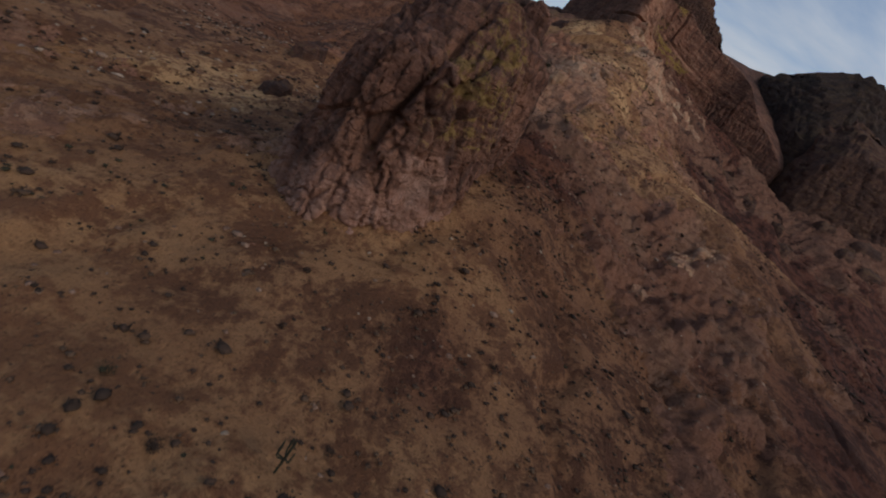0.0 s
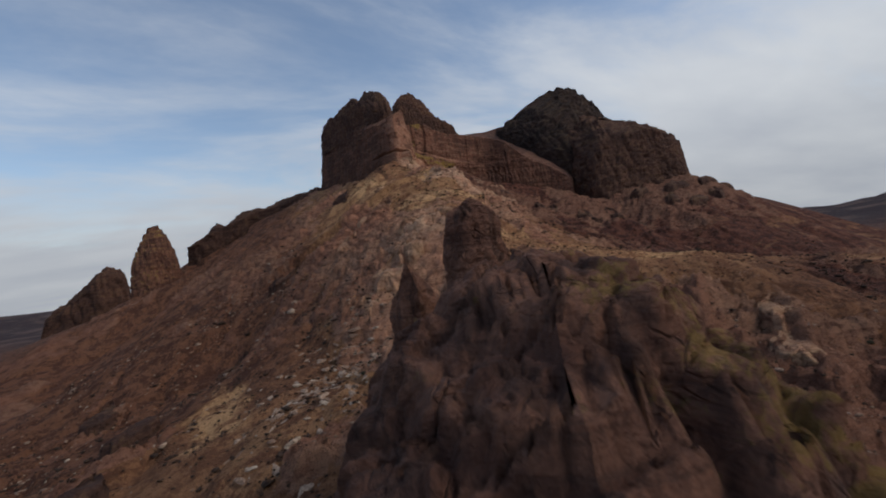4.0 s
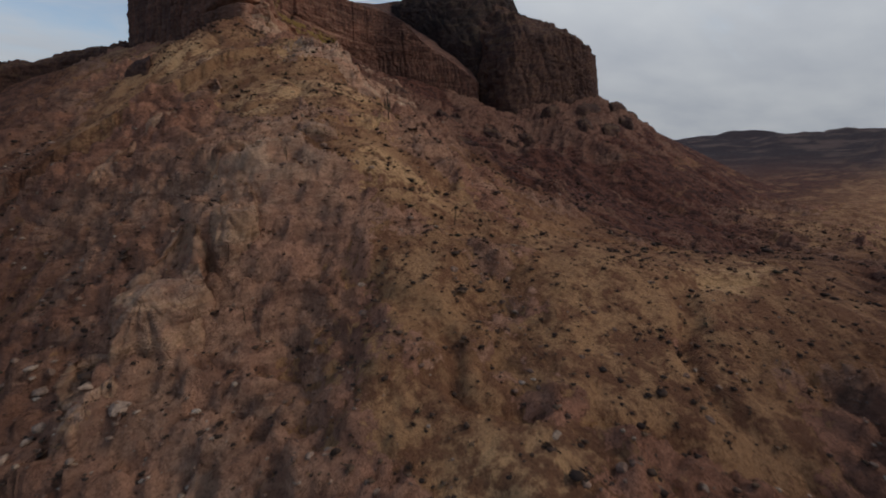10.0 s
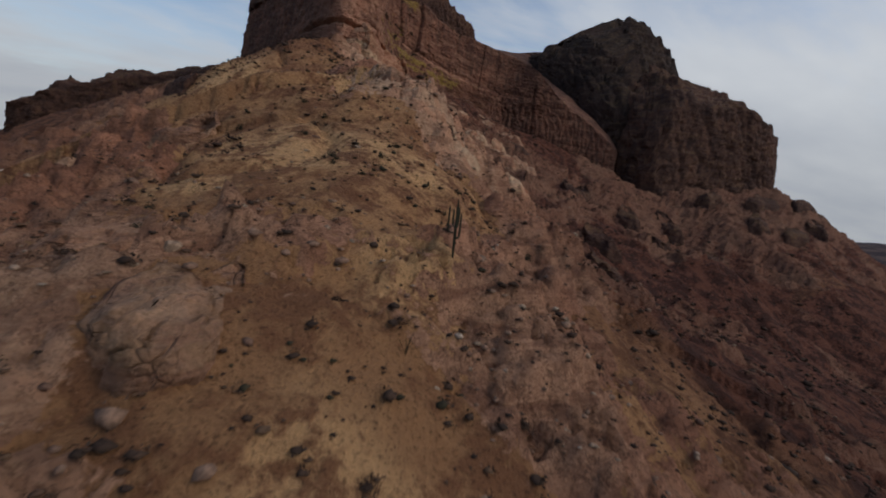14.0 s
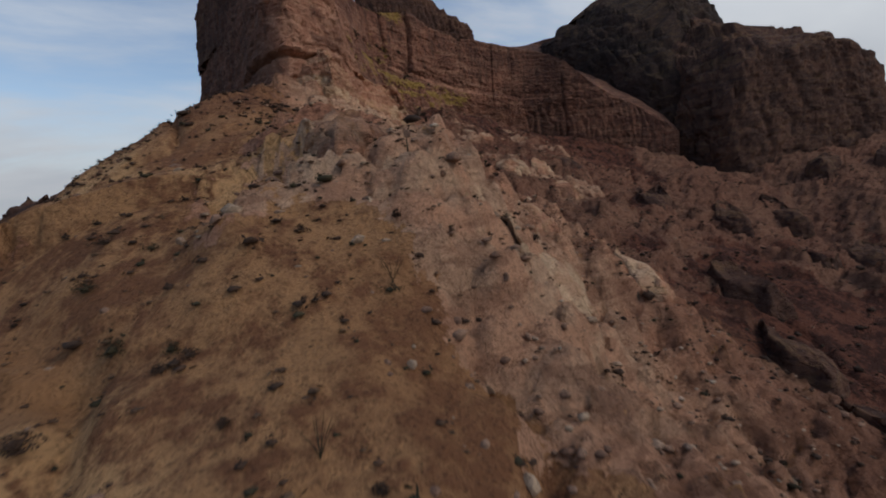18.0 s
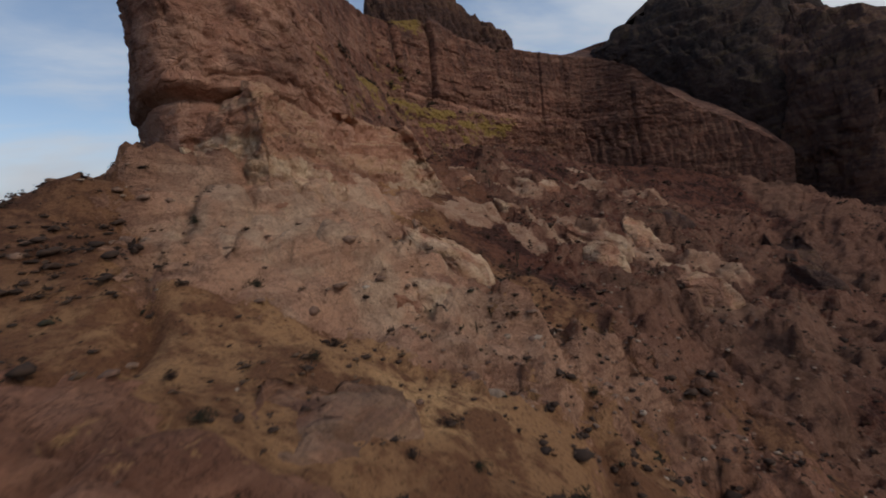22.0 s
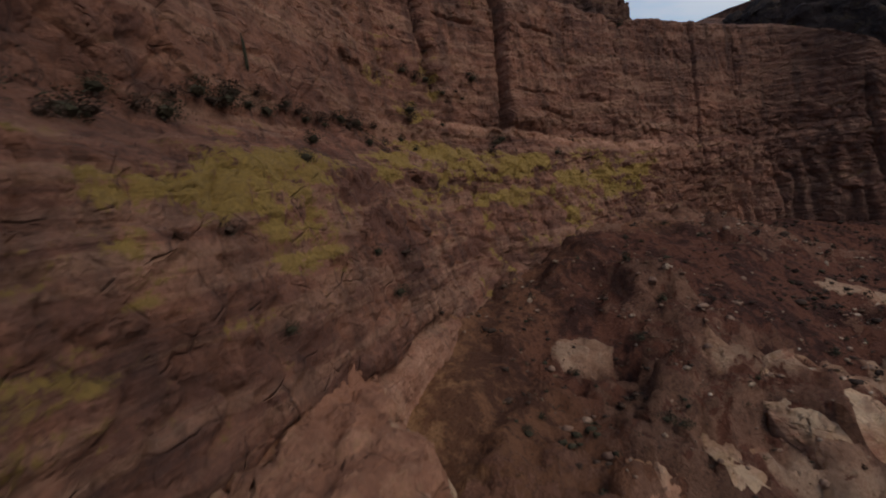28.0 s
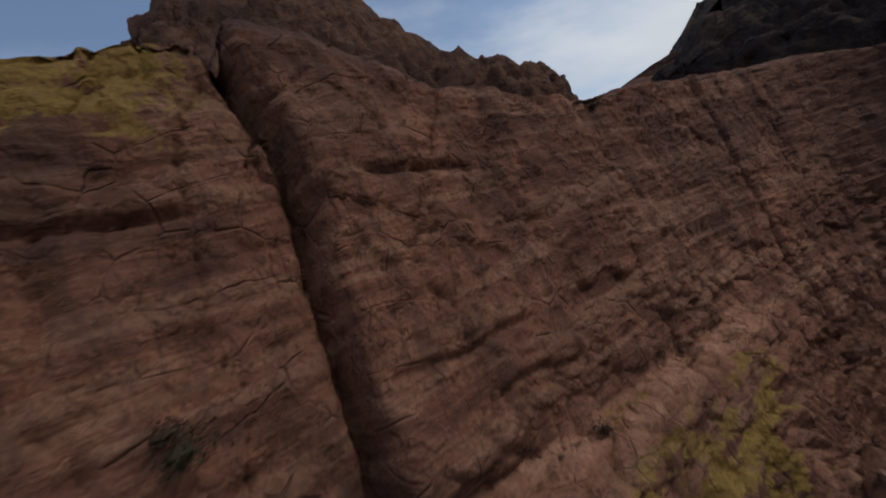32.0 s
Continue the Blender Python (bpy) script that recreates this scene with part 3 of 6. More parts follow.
# cream rock: whole faces below the prow, broken bands across the canyon
band = ridged(0.7 * GX / 30 + 0.7 * GY / 30, (GY - GX) / 70, 33.0, 5)
canyon = step(206, 224, GX - 0.25 * (GY - 570)) * step(556, 590, GY) * step(420, 340, GX) * step(722, 704, GY)
CREAM_PATCHES = [(298, 664, 26, 6), (322, 664, 14, 7), (283, 648, 9, 8), (292, 626, 11, 13), (303, 602, 12, 14), (301, 575, 10, 13), (334, 652, 14, 4), (345, 690, 20, 4), (245, 616, 9, 9), (236, 604, 9, 7), (252, 599, 5, 9), (229, 601, 5, 5), (268, 606, 8, 12), (360, 660, 22, 5), (262, 672, 8, 4), (318, 620, 12, 6), (330, 600, 14, 10)]
cream = np.max([np.exp(-((GX - cx) / rx) ** 2 - ((GY - cy) / ry) ** 2) for cx, cy, rx, ry in CREAM_PATCHES], axis=0)
cream = step(0.46, 0.60, 0.85 * cream + 0.30 * band + 0.22 * fbm(GX / 4, GY / 4, 34.0, 4)) * canyon
prow_apron = np.exp(-((GX - 184) / 30) ** 2 - ((GY - 545) / 17) ** 2) * step(160, 172, GX - 0.5 * np.clip(550 - GY, -10, 30)) * step(228, 212, GX)
scrub_slope = step(172, 160, GX + 5 * fbm(GX / 8, GY / 8, 47.0, 3)) * step(525, 540, GY) * step(600, 580, GY) * step(90, 120, GX)
along, across = 0.5 * (GX - 212) + 0.86 * (GY - 573), 0.86 * (GX - 212) - 0.5 * (GY - 573)
shelf = np.exp(-(along / 22) ** 2 - (across / 5) ** 2)
wall_foot = np.exp(-((along - 4) / 20) ** 2 - ((across + 13) / 7) ** 2)
pale = 1.6 * prow_apron + 1.3 * wall_foot + 0.9 * np.exp(-((GX - 156) / 14) ** 2 - ((GY - 456) / 16) ** 2) + 0.9 * np.exp(-((GX - 186) / 34) ** 2 - ((GY - 442) / 34) ** 2) + 0.5 * np.exp(-((GX - 45) / 25) ** 2 - ((GY - 275) / 35) ** 2) + 0.8 * np.exp(-((GX - 84) / 20) ** 2 - ((GY - 334) / 22) ** 2)
pale = pale * (1 - shelf) + 1.2 * cream
BARE = np.clip(BARE + 0.9 * prow_apron + wall_foot + 0.6 * np.exp(-((GX - 156) / 14) ** 2 - ((GY - 456) / 16) ** 2) + canyon * (1.5 * cream - 0.4) - 0.9 * shelf - 0.7 * scrub_slope + 0.5 * np.exp(-((GX - 190) / 20) ** 2 - ((GY - 440) / 34) ** 2), 0, 1)
GZ = GZ + cream * (0.6 + 1.2 * fbm(GX / 3, GY / 3, 36.0, 3))
ruddy = step(-20, 55, (GX - 165) - 34 * np.exp(-((GY - 455) / 60) ** 2) - 0.30 * (GY - 330) + 22 * fbm(GX / 25, GY / 25, 19.0, 4)) * step(250, 400, GY) + 0.4 * step(0.45, 0.8, 0.5 + 0.6 * fbm(GX / 60, GY / 60, 2, 4)) * step(260, 220, GY)
ruddy = ruddy + 0.65 * step(165, 270, GX + 25 * fbm(GX / 30, GY / 30, 49.0, 3)) * step(480, 400, GY) * step(40, 140, GY) * step(640, 420, GX)
ruddy = ruddy + 0.8 * canyon + 0.62 * step(8, 48, GX + 18 * fbm(GX / 22, GY / 22, 29.0, 3)) * step(250, 190, GY) + np.interp(GY, [100, 150, 240, 330], [0, 0.35, 0.35, 0.8]) * step(60, -10, GX - 0.12 * (GY - 250) + 16 * fbm(GX / 20, GY / 20, 39.0, 3))
ruddy = ruddy * (1 - np.clip(1.3 * prow_apron + wall_foot, 0, 1)) * (1 - 0.35 * shelf) + 0.55 * scrub_slope
GOLDEN = [(126, 406, 26, 24), (136, 352, 11, 12), (118, 318, 16, 18), (-26, 300, 14, 44), (150, 395, 12, 10), (108, 388, 14, 10), (112, 520, 20, 30), (176, 480, 14, 7), (196, 516, 10, 7), (172, 247, 34, 8), (70, 235, 20, 20), (150, 468, 13, 16), (-70, 180, 30, 30)]
gold = np.max([np.exp(-((GX - cx) / rx) ** 2 - ((GY - cy) / ry) ** 2) for cx, cy, rx, ry in GOLDEN], axis=0)
gold = step(0.35, 0.75, gold + 0.45 * fbm(GX / 9, GY / 9, 44.0, 4)) + 0.45 * step(0.05, 0.3, fbm(GX / 70, GY / 22, 45.0, 4)) * step(380, 480, GX) * step(520, 440, GY)
gold = np.clip(gold, 0, 1)
ruddy = ruddy * (1 - 0.8 * gold)
BARE = BARE * (1 - 0.6 * gold)
# mask of the distance tint, growing from 700 to 2000 m
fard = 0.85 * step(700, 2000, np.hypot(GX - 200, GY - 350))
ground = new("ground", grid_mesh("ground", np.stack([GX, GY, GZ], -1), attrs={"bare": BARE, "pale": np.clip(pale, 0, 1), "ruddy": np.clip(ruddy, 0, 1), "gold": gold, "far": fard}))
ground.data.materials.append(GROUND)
tagged(ground, "dry tan grass and bare pinkish rock on a steep desert ridge", "ground", kind="structure")


# ---- crags: a foot line, a rim and a crest ----
def densify(nodes, du, closed=True):
    """Points along a polyline of rows, smoothed, at a spacing du."""
    a = np.array(nodes, float)
    k = len(a)
    out = []
    for i in range(k if closed else k - 1):
        p0, p1, p2, p3 = a[(i - 1) % k], a[i], a[(i + 1) % k], a[(i + 2) % k]
        if not closed:
            p0, p3 = a[max(i - 1, 0)], a[min(i + 2, k - 1)]
        cnt = max(2, int(math.hypot(*(p2 - p1)[:2]) / (du if np.isscalar(du) else du[i])))
        for f in np.arange(cnt) / cnt:
            c = 0.5 * (2 * p1 + (p2 - p0) * f + (2 * p0 - 5 * p1 + 4 * p2 - p3) * f * f + (3 * p1 - p0 - 3 * p2 + p3) * f ** 3)
            out.append(0.35 * (p1 + f * (p2 - p1)) + 0.65 * c)
    return np.array(out)


def nearest_on(line, x, y):
    best, out = np.full(x.shape, 1e9), np.zeros((*x.shape, 3))
    for p, q in zip(line[:-1], line[1:]):
        p, q = np.array(p, float), np.array(q, float)
        e = q - p
        f = np.clip(((x - p[0]) * e[0] + (y - p[1]) * e[1]) / (e[0] ** 2 + e[1] ** 2 + 1e-9), 0, 1)
        c = p + f[..., None] * e
        d = np.hypot(x - c[..., 0], y - c[..., 1])
        near = d < best
        best = np.where(near, d, best)
        out = np.where(near[..., None], c, out)
    return out


def crag(name, foot, crest, du, dv, shape, mat, seed=0.0, caprows=24, dome=0.6, pale=None, lichen=None, rough=1.0, grain=1.0, joints=1.0, blocks=1.0, beds=1.0, slab=11.0, tall=1.7, extra=None, pieces=(), pillars=0.0, pillar=9.0, stair=0.0, swell=1.0, crack=1.0, varnish_shade=None, calm=0.0):
    """A rock mass. foot: closed counter-clockwise rows of x, y, base height, rim height. crest: rows of x, y, z along its top.
    shape(length along the foot, 0..1 up, height) gives how far the face lies in (metres) from the foot line."""
    ring = densify(foot, du)
    x, y, z0, z1 = ring.T
    nu = len(ring)
    tx, ty = np.roll(x, -1) - np.roll(x, 1), np.roll(y, -1) - np.roll(y, 1)
    ln = np.hypot(tx, ty) + 1e-9
    k = 9
    nx, ny = ty / ln, -tx / ln
    for _ in range(3):
        nx = sum(np.roll(nx, i) for i in range(-k, k + 1)) / (2 * k + 1)
        ny = sum(np.roll(ny, i) for i in range(-k, k + 1)) / (2 * k + 1)
    ln = np.hypot(nx, ny) + 1e-9
    nx, ny = nx / ln, ny / ln
    u = np.concatenate([[0], np.cumsum(np.hypot(np.diff(x), np.diff(y)))])
    rows = max(6, int((z1 - z0).max() / dv))
    v = np.linspace(0, 1, rows)[:, None]
    Z = z0 + (z1 - z0) * v
    inset = shape(u[None, :] + 0 * v, v + 0 * x, Z)
    X, Y = x - nx * inset, y - ny * inset
    # the top, in from the rim to the crest
    w = np.linspace(0, 1, caprows + 1)[1:, None]
    C = nearest_on(crest, X[-1], Y[-1])
    cx = X[-1] + (C[:, 0] - X[-1]) * w
    cy = Y[-1] + (C[:, 1] - Y[-1]) * w
    span = np.hypot(C[:, 0] - X[-1], C[:, 1] - Y[-1])
    amp = np.minimum(1, span / 25) * min(1.0, rough)
    cz = Z[-1] + (C[:, 2] - Z[-1]) * w ** dome + amp * (3.0 * fbm(cx / 16, cy / 16, seed, 3)) * np.minimum(1, 4 * w) * (1 - 0.6 * w)
    if stair:
        lift = 0.9 * stair * fbm(cx / (2.5 * stair), cy / (2.5 * stair), seed + 9, 3)
        q = (cz + lift) / stair
        cz = cz + 0.8 * np.minimum(1, 6 * w) * stair * (step(0.3, 0.7, q - np.floor(q)) - (q - np.floor(q)))
    P = np.stack([np.concatenate([X, cx]), np.concatenate([Y, cy]), np.concatenate([Z, cz])], -1)
    du_, dv_ = np.roll(P, -1, 1) - np.roll(P, 1, 1), np.gradient(P, axis=0)
    N = np.cross(du_, dv_)
    N /= np.linalg.norm(N, axis=-1, keepdims=True) + 1e-9
    for _ in range(2):
        N = (N + np.roll(N, 2, 1) + np.roll(N, -2, 1) + np.roll(N, 4, 1) + np.roll(N, -4, 1)) / 5
    N /= np.linalg.norm(N, axis=-1, keepdims=True) + 1e-9
    # along the crest both sides share one direction, so that the top closes
    fade = np.concatenate([np.zeros((rows, 1)), w ** 3])[..., None]
    N = N * (1 - fade) + np.array([0.0, 0.0, 1.0]) * fade
    N /= np.linalg.norm(N, axis=-1, keepdims=True) + 1e-9
    X, Y, Z = P[..., 0], P[..., 1], P[..., 2]
    k = grain
    wob = 0.45 * fbm(X / (9 * k), Y / (9 * k), Z / (9 * k) + seed, 2)
    e1, w1 = cells(X / (slab * k) + wob + seed, Y / (slab * k) - wob, Z / (slab * tall * k) + 0.3 * wob)
    e2, w2 = cells(X / (4.2 * k) - wob, Y / (4.2 * k) + wob + seed, Z / (2.8 * tall * k) + wob)
    bed = np.abs(vnoise(X / 70, Y / 70 + seed, (Z + 0.10 * X + 0.6 * vnoise(X / 9, Y / 9)) / (6.0 * k)))
    bed2 = np.abs(vnoise(X / 40, Y / 40 + seed, (Z - 0.14 * X) / (1.8 * k) + 5))
    d = 2.4 * swell * fbm(X / (16 * k) + seed, Y / (16 * k), Z / (22 * k) + seed, 4) + 0.45 * fbm(X / (2.2 * k), Y / (2.2 * k), Z / (1.8 * k) + seed, 3)
    d = d + joints * (2.6 * (w1 - 0.5) + 2.6 * (np.minimum(e1 / (0.07 * crack), 1) ** 0.7 - 1)) + blocks * (1.1 * (w2 - 0.5) + 0.9 * (np.minimum(e2 / (0.10 * crack), 1) ** 0.7 - 1))
    d = d - beds * (0.8 * np.exp(-(bed / 0.06) ** 2) + 0.3 * np.exp(-(bed2 / 0.16) ** 2))
    d = d * rough * k
    if pillars:
        q = (u[None, :] + 0.16 * (Z - z0[None, :]) + 0.9 * pillar * fbm(X / (2.2 * pillar), Y / (2.2 * pillar), Z / (2.5 * pillar) + seed, 4)) / pillar + seed
        i = np.floor(q).astype(np.int64)
        gap = [np.abs(q - (i + a + 0.02 + 0.96 * lattice(i + a, i * 0 + 3, i * 0 + int(seed)))) for a in (-1, 0, 1)]
        gap = np.sort(np.stack(gap), 0)
        d = d + (step(0, 14, u) * step(u[-1], u[-1] - 14, u))[None, :] * (1 - fade[..., 0]) * pillars * (np.sqrt(np.clip((gap[1] - gap[0]) / 0.55, 0, 1)) - 0.72)
    if extra is not None:
        d = d + extra(X, Y, Z)
    P = P + N * (d * (1 - calm * fade[..., 0] ** 0.5))[..., None]
    attrs = {"pale": (pale or (lambda a, b, c: np.zeros(a.shape)))(P[..., 0], P[..., 1], P[..., 2]),
             "lichen": (lichen or (lambda a, b, c: np.full(a.shape, 0.5)))(P[..., 0], P[..., 1], P[..., 2]),
             "varnish_shade": (varnish_shade or (lambda a, b, c: np.zeros(a.shape)))(P[..., 0], P[..., 1], P[..., 2])}
    pieces = pieces or (("face", 1.0), ("top", 2.0))
    root, first = new(name), 0
    for label, upto in pieces:
        last = len(P) - 1 if upto > 1 else min(len(P) - 1, int(rows * upto))
        cut = slice(first, last + 1)
        ob = new(label, grid_mesh(label, P[cut], True, {q: w_[cut] for q, w_ in attrs.items()}))
        ob.data.materials.append(mat)
        ob.parent = root
        first = last
    return root


# the long banded cliff with its prow
PROW_FOOT = [(162, 579, 276, 338), (169, 571, 278, 340), (180, 575, 280, 346), (189, 582, 280, 352), (203, 604, 268, 352), (215, 627, 268, 352), (228, 650, 262, 364), (241, 672, 270, 370),
             (253, 690, 276, 373)]
WALL_FOOT = [(269, 700, 284, 379), (286, 708, 286, 383), (312, 725, 290, 376), (336, 739, 290, 374), (360, 751, 290, 375), (407, 760, 280, 373), (438, 742, 272, 358), (473, 730, 262, 327),
             (508, 724, 240, 308), (548, 712, 226, 282)]
BACK_FOOT = [(585, 760, 240, 300), (595, 900, 330, 438), (480, 960, 330, 426), (330, 900, 320, 400), (210, 840, 300, 384), (146, 806, 285, 372), (122, 778, 280, 368), (133, 718, 278, 362),
             (147, 655, 276, 348), (155, 603, 272, 338)]
BUTTE_FOOT = PROW_FOOT + WALL_FOOT + BACK_FOOT
BUTTE_CREST = [(188, 602, 352), (196, 645, 364), (190, 695, 368), (235, 745, 378), (320, 790, 384), (450, 905, 418), (560, 935, 442)]


def butte_shape(u, v, z):
    # lower wall, a lichened bench, a ledge, then the upper wall
    total = np.interp(u, [0, 46, 81, 107, 133, 155, 172, 190, 223, 252, 280, 327, 420], [2, 4, 11, 14, 17, 17, 20, 22, 16, 10, 6, 6, 6])
    share = np.interp(u, [81, 107, 146, 215], [0.25, 0.3, 0.45, 0.6])
    lip = 324 + 2 * vnoise(u / 25, 2.0)
    low = share * total * np.clip((z - 297) / 26, 0, 1) ** np.interp(u, [120, 165], [1.8, 1.0])
    bench = (1 - share) * total * step(0, np.interp(u, [98, 146, 215, 280], [8, 11, 10, 6]), z - lip)
    high = 0.07 * np.clip(z - 336, 0, 60)
    return low + bench + high


def near_lichen(x, y, z):
    patches = 0.8 + 1.5 * fbm(x / 10, y / 10, z / 3.0, 4)
    lip = np.interp(x, [225, 250, 335], [322, 327, 321])
    bench = np.exp(-((z - lip) / np.where(z < lip, np.interp(x, [235, 260], [8, 13]), 7)) ** 2) * step(204, 224, x) * step(352, 325, x) * patches
    upper = np.exp(-((z - 350) / 11) ** 2) * np.exp(-((x - 248) / 10) ** 2) * patches
    streaks = 0.9 * step(0.05, 0.45, fbm(x / 4, y / 4, z / 14, 3)) * step(322, 312, z) * step(235, 255, x) * step(320, 290, x)
    rim = 0.62 * step(368, 378, z + 4 * fbm(x / 6, y / 6, 4.0, 3)) * step(282, 268, x)
    flank = 0.55 * np.exp(-((z - 309 - 4 * vnoise(x / 8, y / 8)) / 8) ** 2) * step(232, 205, x) * step(192, 204, x) * patches
    return np.clip(0.14 + np.interp(x, [236, 252], [0.60, 0.80]) * bench + 1.1 * upper + 0.55 * streaks + 1.3 * rim + flank, 0, 1.2)


GREAT_CRACKS = [  # x and height down the crack, its width, depth and the lap of the block beside it
    (((276.5, 384), (279, 370), (278, 357), (277, 348), (276, 337)), 0.9, 4.2, 2.6),
    (((326, 376), (328, 364), (333, 351), (336.4, 340), (335.5, 330)), 0.8, 3.2, -1.6),
    (((253, 375), (253.2, 364), (254.5, 357), (254.5, 345)), 0.8, 2.6, 1.3),
    (((263, 366), (260.5, 355), (262, 348)), 0.3, 0.8, 0.25),
    (((372, 374), (368, 345), (366, 308)), 0.6, 2.0, 0.9),
    (((396, 374), (393, 340), (391, 300)), 0.6, 2.2, -0.9),
    (((305, 372), (303, 362), (306, 352)), 0.25, 0.6, 0.3),
    (((438, 340), (437, 310), (436, 284)), 0.8, 3.0, 1.4)]


def butte_cracks(x, y, z):
    """The great cracks of the long wall, the laps beside them, the beds, the slots and the flutes."""
    wall = step(700, 712, y)
    upper = wall * step(325, 334, z)
    d = 0.0
    for line, wide, deep, lap in GREAT_CRACKS:
        low, high = line[-1][1], line[0][1]
        at = np.interp(-z, [-q[1] for q in line], [q[0] for q in line]) + 0.5 * vnoise(z / 4, line[0][0]) + 0.2 * vnoise(z / 1.2, line[0][0])
        side = x - at
        on = wall * step(low - 2, low + 2, z) * step(high + 6, high, z)
        d = d + on * (lap * step(0, 0.7, side) * step(24, 5, side) - deep * np.exp(-np.abs(side / wide) ** 1.5))
    # slots below the rim
    for sz, x0, x1, deep in ((366.4, 257, 271.5, 1.7), (365.6, 284, 300, 1.1), (357, 300, 312, 0.7), (347.5, 279, 296, 1.2)):
        tilt = -0.05 * (x - x0)
        d = d - deep * upper * np.exp(-((z - sz - tilt - 0.5 * vnoise(x / 4, 3.0 + sz)) / 0.5) ** 2) * step(x0 - 1, x0 + 2, x) * step(x1 + 1, x1 - 2, x)
    # the pale ledge at the foot of the upper wall, dipping east
    foot = np.interp(x, [246, 275, 300, 335], [339.5, 337, 333, 330.2])
    d = d + upper * 0.9 * step(foot + 0.5, foot - 0.3, z) * step(244, 250, x) * step(350, 336, x) - 0.7 * wall * np.exp(-((z - foot - 0.3) / 0.45) ** 2) * step(250, 256, x) * step(345, 336, x)
    # slanting beds, thin and sharp towards the east
    s = z + 0.14 * (x - 270) + 2.2 * fbm(x / 30, y / 30, z / 18, 3)
    for thick, amp, seed in ((3.8, 0.50, 0), (1.4, 0.13, 50)):
        q = s / thick + 40
        i = np.floor(q).astype(np.int64)
        own = lattice(i, i * 0 + seed, i * 0)
        d = d + amp * (0.4 + own) * ((q - i) ** 2 - 0.4) * np.interp(x, [230, 300, 330], [0.55, 0.7, 1.0]) * step(0.0, 0.5, 0.35 + fbm(x / 20, y / 20, z / 9 + seed, 2))
    # upright flutes of the lower wall
    q = (x + 0.35 * y) / np.interp(x, [320, 380], [2.6, 5.5]) + 0.5 * vnoise(x / 6, y / 6, z / 9)
    i = np.floor(q).astype(np.int64)
    flute = np.abs(q - i - 0.5) * 2
    lower = step(321, 315, z) * wall
    d = d - lower * np.interp(x, [320, 380], [1.0, 1.8]) * (0.5 + 1.5 * lattice(i, i * 0, i * 0)) * flute ** 2 * step(285, 325, x) * step(560, 500, x)
    # broken blocks of the lichened bench
    e, w = cells(x / 5.5 + 0.3 * vnoise(x / 5, y / 5, z / 5), y / 5.5, (z + 0.14 * x) / 3.6)
    chips = 1.4 * (w - 0.5) + 1.3 * (np.minimum(e / 0.08, 1) - 1)
    d = d + chips * np.interp(z, [296, 306, 334, 342], [0.35, 1.1, 1.1, 0.3]) * np.interp(x, [225, 250], [0.3, 1.0]) * step(520, 430, x)
    # upright clefts of the west wall
    q = (y + 0.25 * z) / 11 + 0.6 * fbm(y / 30, z / 30, 5.0, 3)
    i = np.floor(q).astype(np.int64)
    d = d - step(172, 160, x) * step(585, 605, y) * (1.0 + 3.5 * lattice(i, i * 0 + 5, i * 0)) * (np.abs(q - i - 0.5) * 2) ** 3
    # the undercut along the foot of the flank
    d = d - 1.6 * np.exp(-((z - 300 - 1.5 * vnoise(x / 9, y / 9)) / 0.9) ** 2) * step(196, 206, x) * step(250, 240, x) * step(690, 670, y)
    # two slanting joints across the flank
    for y0, lean in ((640, 0.5), (662, -0.35)):
        d = d - 1.0 * np.exp(-((y - y0 - lean * (z - 315) - vnoise(z / 3, y0)) / 0.5) ** 2) * step(302, 305, z) * step(328, 324, z) * step(245, 236, x) * step(200, 206, x)
    # the undercut of the prow
    d = d - 2.6 * np.exp(-((z - 298.5 - 0.7 * vnoise(x / 3, y / 3)) / 1.1) ** 2) * step(194, 184, x) * step(630, 600, y)
    d = d + 1.2 * step(298, 301, z) * step(200, 188, x) * step(630, 600, y) * step(350, 320, z)
    return d


def butte_pale_lit(x, y, z):
    edge = np.interp(x, [176, 196, 212, 240], [306, 303, 302, 299]) + 3 * vnoise(x / 7, y / 7) + 2 * fbm(x / 5, y / 5, z / 5, 3)
    low = step(edge + 1.5, edge - 1.5, z) * step(250, 236, x + 6 * vnoise(x / 12, y / 12, z / 9))
    # the prow column catches the light: painted paler and pinker
    column = 0.95 * step(210, 194, x + 5 * fbm(x / 6, y / 6, z / 16, 3)) * step(640, 600, y) * step(352, 330, z) * step(0.25, 0.6, 0.55 + 0.9 * fbm(x / 7, y / 7, z / 5, 4))
    foot = np.interp(x, [246, 275, 300, 335], [339.5, 337, 333, 330.2])
    stripe = 0.9 * step(foot - np.interp(x, [260, 330], [2, 6]), foot - 1, z) * step(foot + 0.8, foot, z) * step(700, 710, y) * step(248, 256, x) * step(352, 338, x)
    return np.clip(low + column + stripe, 0, 1) * step(150, 172, x)


